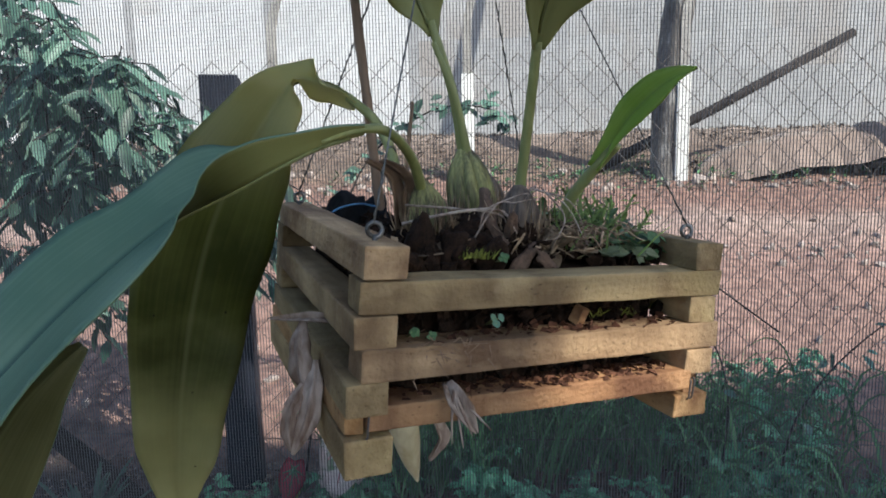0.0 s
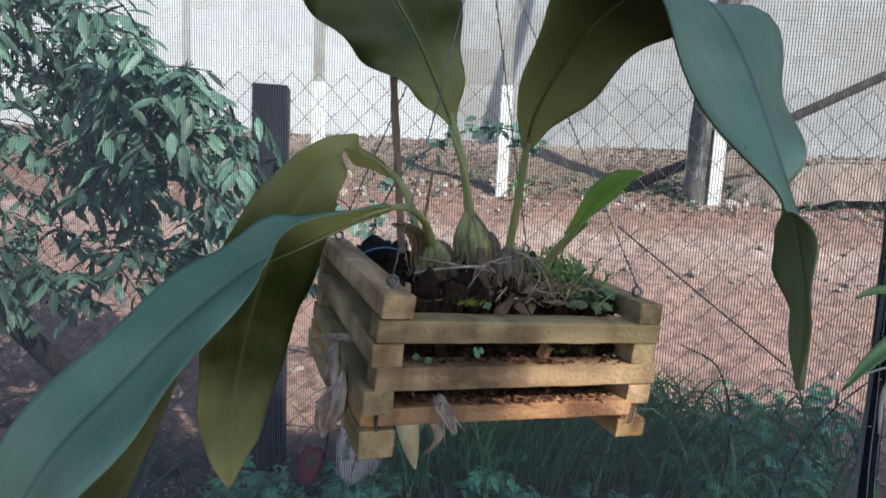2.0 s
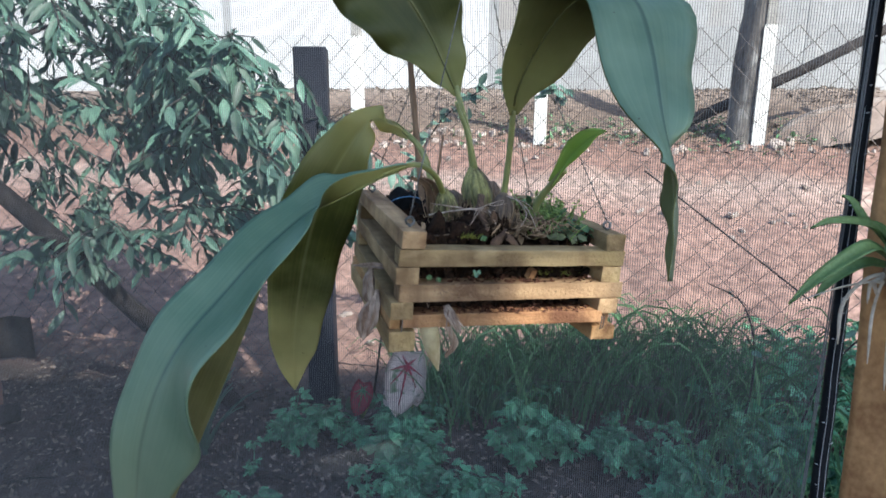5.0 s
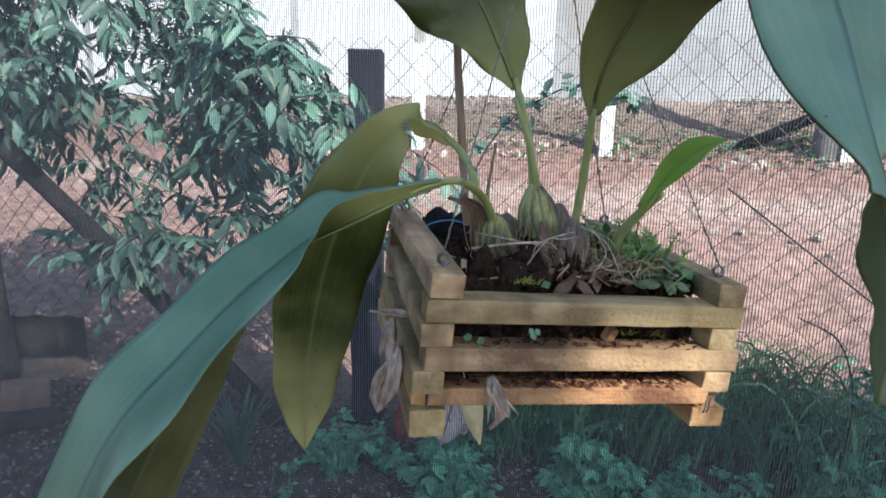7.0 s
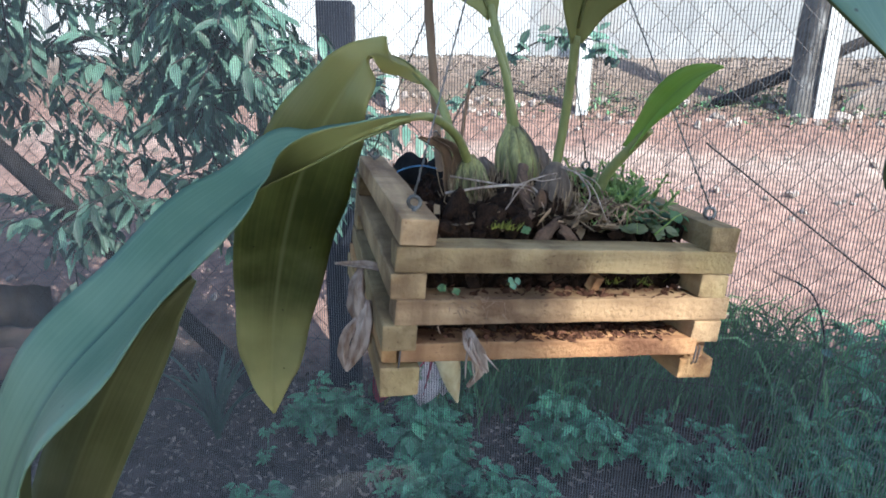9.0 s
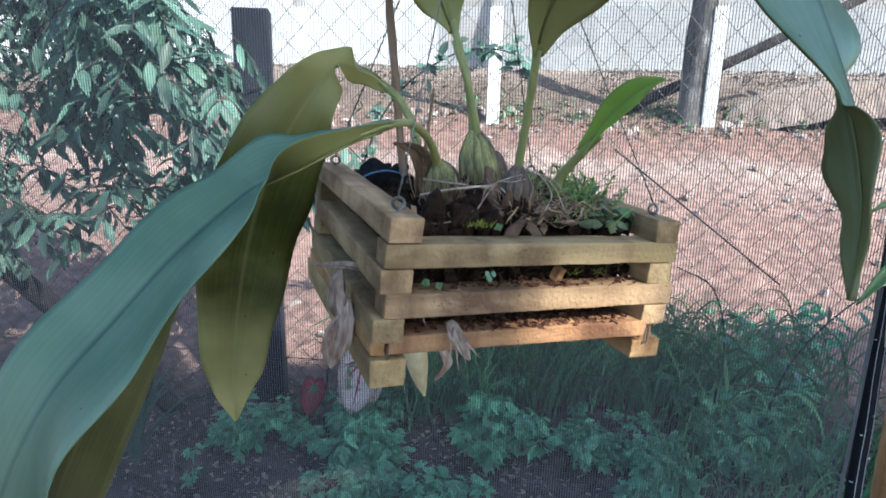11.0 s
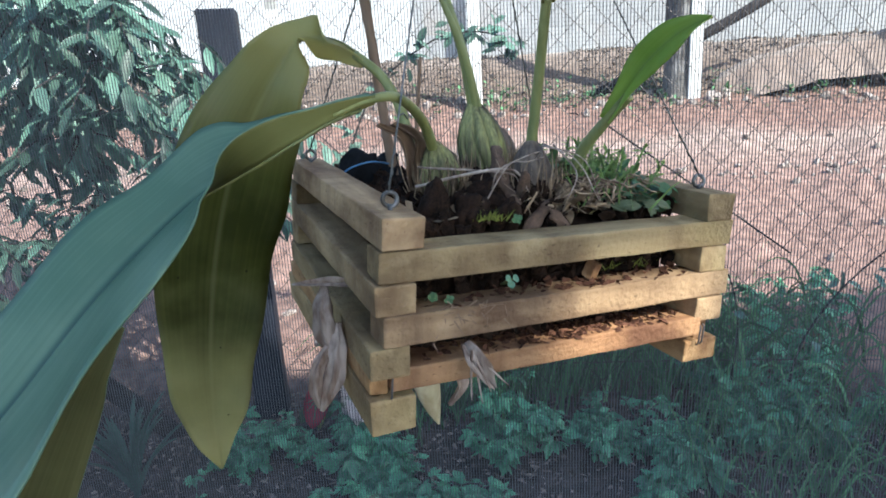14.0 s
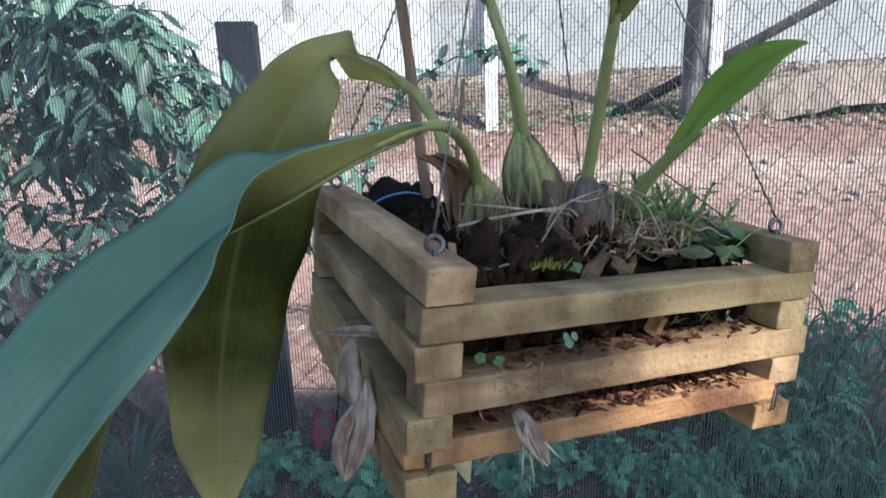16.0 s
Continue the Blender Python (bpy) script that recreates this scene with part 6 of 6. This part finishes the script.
def pod(pts, seed, label):
    """A dry crumpled pod: a flattened hollow body with deep lengthwise folds and a pointed end."""
    rows = spline(pts, 22)
    bm = bmesh.new()
    tube(bm, rows, [max(r[3], 0.0008) for r in rows], 28, ripple=lambda a, i: (0.72 + 0.28 * abs(math.cos(a + 0.4 + seed))) * (1 + 0.22 * math.sin(5 * a + seed + 0.12 * i) + 0.12 * math.sin(9 * a - 0.2 * i) + 0.10 * math.sin(0.9 * i + 2 * a)))
    tagged(link("dry_husk", bm, HUSK), label, "husk", "dry husks")


pod([(-0.146, -0.052, 1.268, 0.002), (-0.150, -0.060, 1.254, 0.0055), (-0.151, -0.066, 1.236, 0.0060), (-0.147, -0.071, 1.221, 0.0015)], 1.0, "grey-pink dry seed husk hanging from the slats")
pod([(-0.143, -0.068, 1.244, 0.002), (-0.146, -0.074, 1.228, 0.0055), (-0.152, -0.077, 1.208, 0.0058), (-0.162, -0.079, 1.191, 0.0010)], 2.3, "split grey-brown dry husk hanging from the slats")
pod([(-0.150, -0.070, 1.232, 0.002), (-0.160, -0.074, 1.220, 0.0042), (-0.164, -0.076, 1.206, 0.0042), (-0.163, -0.078, 1.193, 0.0010)], 4.1, "small curled half of a dry husk")
husk("dry_husk", [(-0.125, -0.060, 1.264), (-0.140, -0.058, 1.268), (-0.152, -0.052, 1.268), (-0.166, -0.046, 1.268)], ([0.004, 0.0065, 0.005, 0.001], [(0, -0.8, 0.5)] * 4, [0.7, 0.7, 0.7, 0.7]), "pointed dry bract poking out of the side")
husk("dry_sheath", [(-0.082, -0.128, 1.238), (-0.079, -0.135, 1.230), (-0.074, -0.138, 1.220), (-0.068, -0.139, 1.210)], ([0.006, 0.0115, 0.0095, 0.002], [(0.2, -1, 0.2), (-0.1, -1, 0.2), (0.2, -1, 0.1), (0, -1, 0)], [0.7, 0.9, 0.8, 0.5]), "frayed papery sheath hanging over the lowest slat")
for dx, dz in ((-0.007, -0.028), (0.000, -0.032), (0.006, -0.026), (0.018, -0.025)):
    bm = bmesh.new()
    tube(bm, spline([(-0.080, -0.135, 1.236), (-0.080 + dx * 0.6, -0.141, 1.222), (-0.078 + dx, -0.142, 1.236 + dz)], 8), [0.0010, 0.0010, 0.0009, 0.0008, 0.0007, 0.0006, 0.0005, 0.0003], 5)
    tagged(link("sheath_fibre", bm, HUSK), "torn fibre of a papery sheath", "fibre", "sheath fibres")


def bud():
    bm = bmesh.new()
    rows = spline([(-0.068, -0.008, 1.212, 0.007), (-0.066, -0.004, 1.176, 0.0115), (-0.060, 0.002, 1.150, 0.0112), (-0.054, 0.006, 1.124, 0.0070), (-0.049, 0.007, 1.104, 0.001)], 20)
    tube(bm, rows, [max(r[3], 0.0008) for r in rows], 18, ripple=lambda a, i: 1 + 0.06 * math.sin(3 * a))
    tagged(link("pale_shoot", bm, BUD), "pale yellow-green shoot growing down through the basket floor", "shoot")
    husk("dry_bract", [(-0.050, -0.020, 1.185), (-0.040, -0.018, 1.160), (-0.036, -0.014, 1.146), (-0.044, -0.008, 1.128)], ([0.004, 0.010, 0.010, 0.002], [(0.3, -0.9, 0)] * 4, [0.7] * 4), "brown dry bract beside the pale shoot")


bud()


# ---- small herbs and moss in the basket ----
def round_leaf(sh, at, face, r, rng):
    face = Vector(face).normalized()
    s = face.orthogonal().normalized()
    u = face.cross(s)
    base = len(sh.v)
    sh.v.append(Vector(at))
    for k in range(9):
        a = 2 * math.pi * k / 9
        sh.v.append(Vector(at) + (s * math.cos(a) + u * math.sin(a)) * r * (1 - 0.25 * (k == 0)) + face * r * 0.18)
    sh.f += [(base, base + 1 + k, base + 1 + (k + 1) % 9) for k in range(9)]


def herbs():
    rng = random.Random(101)
    sh = Sheet()
    for _ in range(150):
        x, y = rng.uniform(0.066, 0.104), rng.uniform(-0.104, 0.03)
        z = 1.304 + rng.uniform(0.0, 0.014)
        round_leaf(sh, TILT @ Vector((x, y, z)), (rng.gauss(0, 0.5), rng.gauss(-0.4, 0.5), 1), rng.uniform(0.0022, 0.0062), rng)
    for _ in range(90):
        x, y = rng.gauss(0.074, 0.016), rng.uniform(-0.102, 0.05)
        if x > 0.102:
            continue
        p = TILT @ Vector((x, y, 1.306 + rng.uniform(0.002, 0.022)))
        l = rng.uniform(0.007, 0.016)
        sh.leaf(p, (rng.gauss(0, 1), rng.gauss(-0.4, 0.8), rng.gauss(0.3, 0.5)), (rng.gauss(0, 0.4), rng.gauss(-0.4, 0.4), 1), l, l * rng.uniform(0.35, 0.6), 0.4, 0.25, 2)
    sh.leaf(TILT @ Vector((0.088, -0.088, 1.316)), (1, -0.1, 0.12), (-0.1, -0.5, 1), 0.021, 0.011, 0.15, 0.1, 3)
    stuff("creeping_herbs", sh.v, sh.f, HERB, "small round-leaved herbs creeping over the potting bark", "herbs")
    # trailing olive leaves along the front slat
    sh = Sheet()
    for _ in range(26):
        x = rng.uniform(0.044, 0.086)
        p = TILT @ Vector((x, rng.uniform(-0.106, -0.088), 1.306 + rng.uniform(0, 0.006)))
        r = rng.uniform(0.0045, 0.0085)
        sh.leaf(p, (rng.gauss(0.3, 0.7), rng.gauss(-0.6, 0.3), rng.gauss(0, 0.25)), (rng.gauss(0, 0.3), -0.55, 1), r * 1.6, r * 1.3, 0.25, 0.12, 3)
    stuff("trailing_leaves", sh.v, sh.f, DULL_HERB, "dull olive rounded leaves trailing over the front slat", "herbs")
    # matted brown moss heaped round the young leaf
    sh = Sheet()
    for _ in range(260):
        x, y = rng.gauss(0.050, 0.026), rng.gauss(-0.010, 0.034)
        if abs(x) > 0.1 or abs(y) > 0.1:
            continue
        hill = 0.024 * math.exp(-(((x - 0.05) / 0.036) ** 2 + ((y + 0.005) / 0.05) ** 2))
        k = rng.uniform(0.002, 0.0058)
        sh.lump(TILT @ Vector((x, y, 1.302 + hill)), (k * 1.3, k, k * 0.8), rng, 0.9, 1)
    for _ in range(900):
        x, y = rng.gauss(0.052, 0.026), rng.gauss(-0.022, 0.036)
        if abs(x) > 0.1 or abs(y) > 0.1:
            continue
        hill = 0.022 * math.exp(-(((x - 0.05) / 0.036) ** 2 + ((y + 0.005) / 0.05) ** 2))
        p = TILT @ Vector((x, y, 1.303 + hill))
        way = Vector((rng.gauss(0, 1), rng.gauss(-0.3, 1), rng.uniform(0.1, 0.9))).normalized() * rng.uniform(0.004, 0.013)
        sh.strip([p, p + way * 0.6 + Vector((0, 0, 0.001)), p + way], rng.uniform(0.0006, 0.0014), (rng.gauss(0, 1), -1, 0.2))
    stuff("matted_moss", sh.v, sh.f, MAT, "brown and olive matted moss heaped on the potting mix", "moss")
    sh = Sheet()
    for _ in range(190):
        x, y = rng.gauss(0.064, 0.020), rng.gauss(-0.045, 0.025)
        p = TILT @ Vector((x, y, 1.308))
        h = rng.uniform(0.008, 0.030)
        q = p + Vector((rng.gauss(0, 0.010), rng.gauss(0, 0.010), h))
        sh.strip([p, p.lerp(q, 0.6) + Vector((0, 0, 0.002)), q], 0.0013, (rng.gauss(0, 1), -1, 0))
    for _ in range(20):
        x, y = rng.uniform(0.045, 0.088), rng.uniform(-0.092, -0.02)
        p = TILT @ Vector((x, y, 1.308))
        q = p + Vector((rng.uniform(-0.015, 0.03), rng.gauss(0, 0.01), rng.uniform(0.02, 0.042)))
        sh.wire([p, p.lerp(q, 0.5) + Vector((0, 0, 0.002)), q], 0.0010)
        for k in range(10):
            w = p.lerp(q, 0.3 + 0.07 * k)
            sh.leaf(w, (rng.gauss(0, 1), rng.gauss(0, 1), 0.6), (0, -0.5, 1), 0.0085, 0.0034, rows=1)
    stuff("fine_fern", sh.v, sh.f, GRASS_LIGHT, "fine feathery fern and moss beside the young leaf", "fern")
    sh = Sheet()
    for cx, cy, cz, n, w in ((-0.046, -0.101, 1.306, 70, 0.006), (0.075, -0.103, 1.264, 26, 0.008), (0.045, -0.103, 1.264, 16, 0.007), (0.018, 0.02, 1.326, 120, 0.010), (0.040, -0.01, 1.320, 120, 0.010)):
        for _ in range(n):
            p = TILT @ Vector((cx + rng.gauss(0, w), cy + rng.gauss(0, 0.003), cz))
            q = p + Vector((rng.gauss(0, 0.003), rng.gauss(-0.001, 0.003), rng.uniform(0.002, 0.007)))
            sh.strip([p, p.lerp(q, 0.5), q], 0.0012, (rng.gauss(0, 1), -1, 0))
    stuff("moss_tufts", sh.v, sh.f, MOSS, "yellow-green moss tufts on the bark and between slats", "moss")


DULL_HERB = surf("dull olive leaf", (0.085, 0.105, 0.045), (0.21, 0.22, 0.11), 60, 0.5, 0.3, through=0.2, island=True, random=0.3)
MAT = surf("brown moss mat", (0.055, 0.045, 0.016), (0.21, 0.17, 0.065), 120, 0.9, 0.6, through=0.1, island=True, random=0.6)
GRASS_LIGHT = surf("bright fern", (0.13, 0.21, 0.045), (0.30, 0.39, 0.12), 30, 0.6, 0.1, through=0.3, island=True, random=0.35)
herbs()


def sprout(x, y, z, r, n, seed):
    rng = random.Random(seed)
    at = Vector((x, y, z))
    ob = empty("seedling", "tiny pale-green seedling growing between the slats", "seedling", group="seedlings")
    st = bmesh.new()
    for k in range(n):
        a = 6.28 * k / n + 0.4
        tip = at + Vector((math.cos(a) * r * 1.1, -0.006, math.sin(a) * r * 0.9 + 0.002))
        tube(st, [at + Vector((0, 0.008, -0.004)), at.lerp(tip, 0.6), tip], 0.0005, 4)
        bm = bmesh.new()
        s = Sheet()
        round_leaf(s, tip, (rng.gauss(0, 0.3), -1, 0.5), r, rng)
        me = bpy.data.meshes.new("seed_leaf")
        me.from_pydata(s.v, [], s.f)
        me.materials.append(HERB_BLUE if r > 0.0025 else HERB)
        bm.free()
        lf = new("seed_leaf", me)
        lf.parent = ob
    part("sprout_stem", st, STEM, ob)


sprout(-0.046, -0.118, 1.268, 0.0027, 3, 1)
sprout(-0.098, -0.117, 1.267, 0.0017, 5, 2)
sprout(-0.088, -0.118, 1.264, 0.0016, 4, 3)
sprout(-0.034, -0.106, 1.303, 0.0019, 4, 4)


def moss_on_slat():
    rng = random.Random(7)
    sh = Sheet()
    for _ in range(34):
        p = TILT @ Vector((rng.gauss(-0.072, 0.014), -0.1325, 1.258 + rng.gauss(0, 0.006)))
        q = p + Vector((rng.gauss(0, 0.005), -0.002, rng.gauss(-0.002, 0.005)))
        sh.strip([p, p.lerp(q, 0.5), q], 0.0008, (0, -1, 0))
    stuff("fine_rootlets", sh.v, sh.f, STICK, "fine brown rootlets clinging to the front slat", "rootlets")


moss_on_slat()
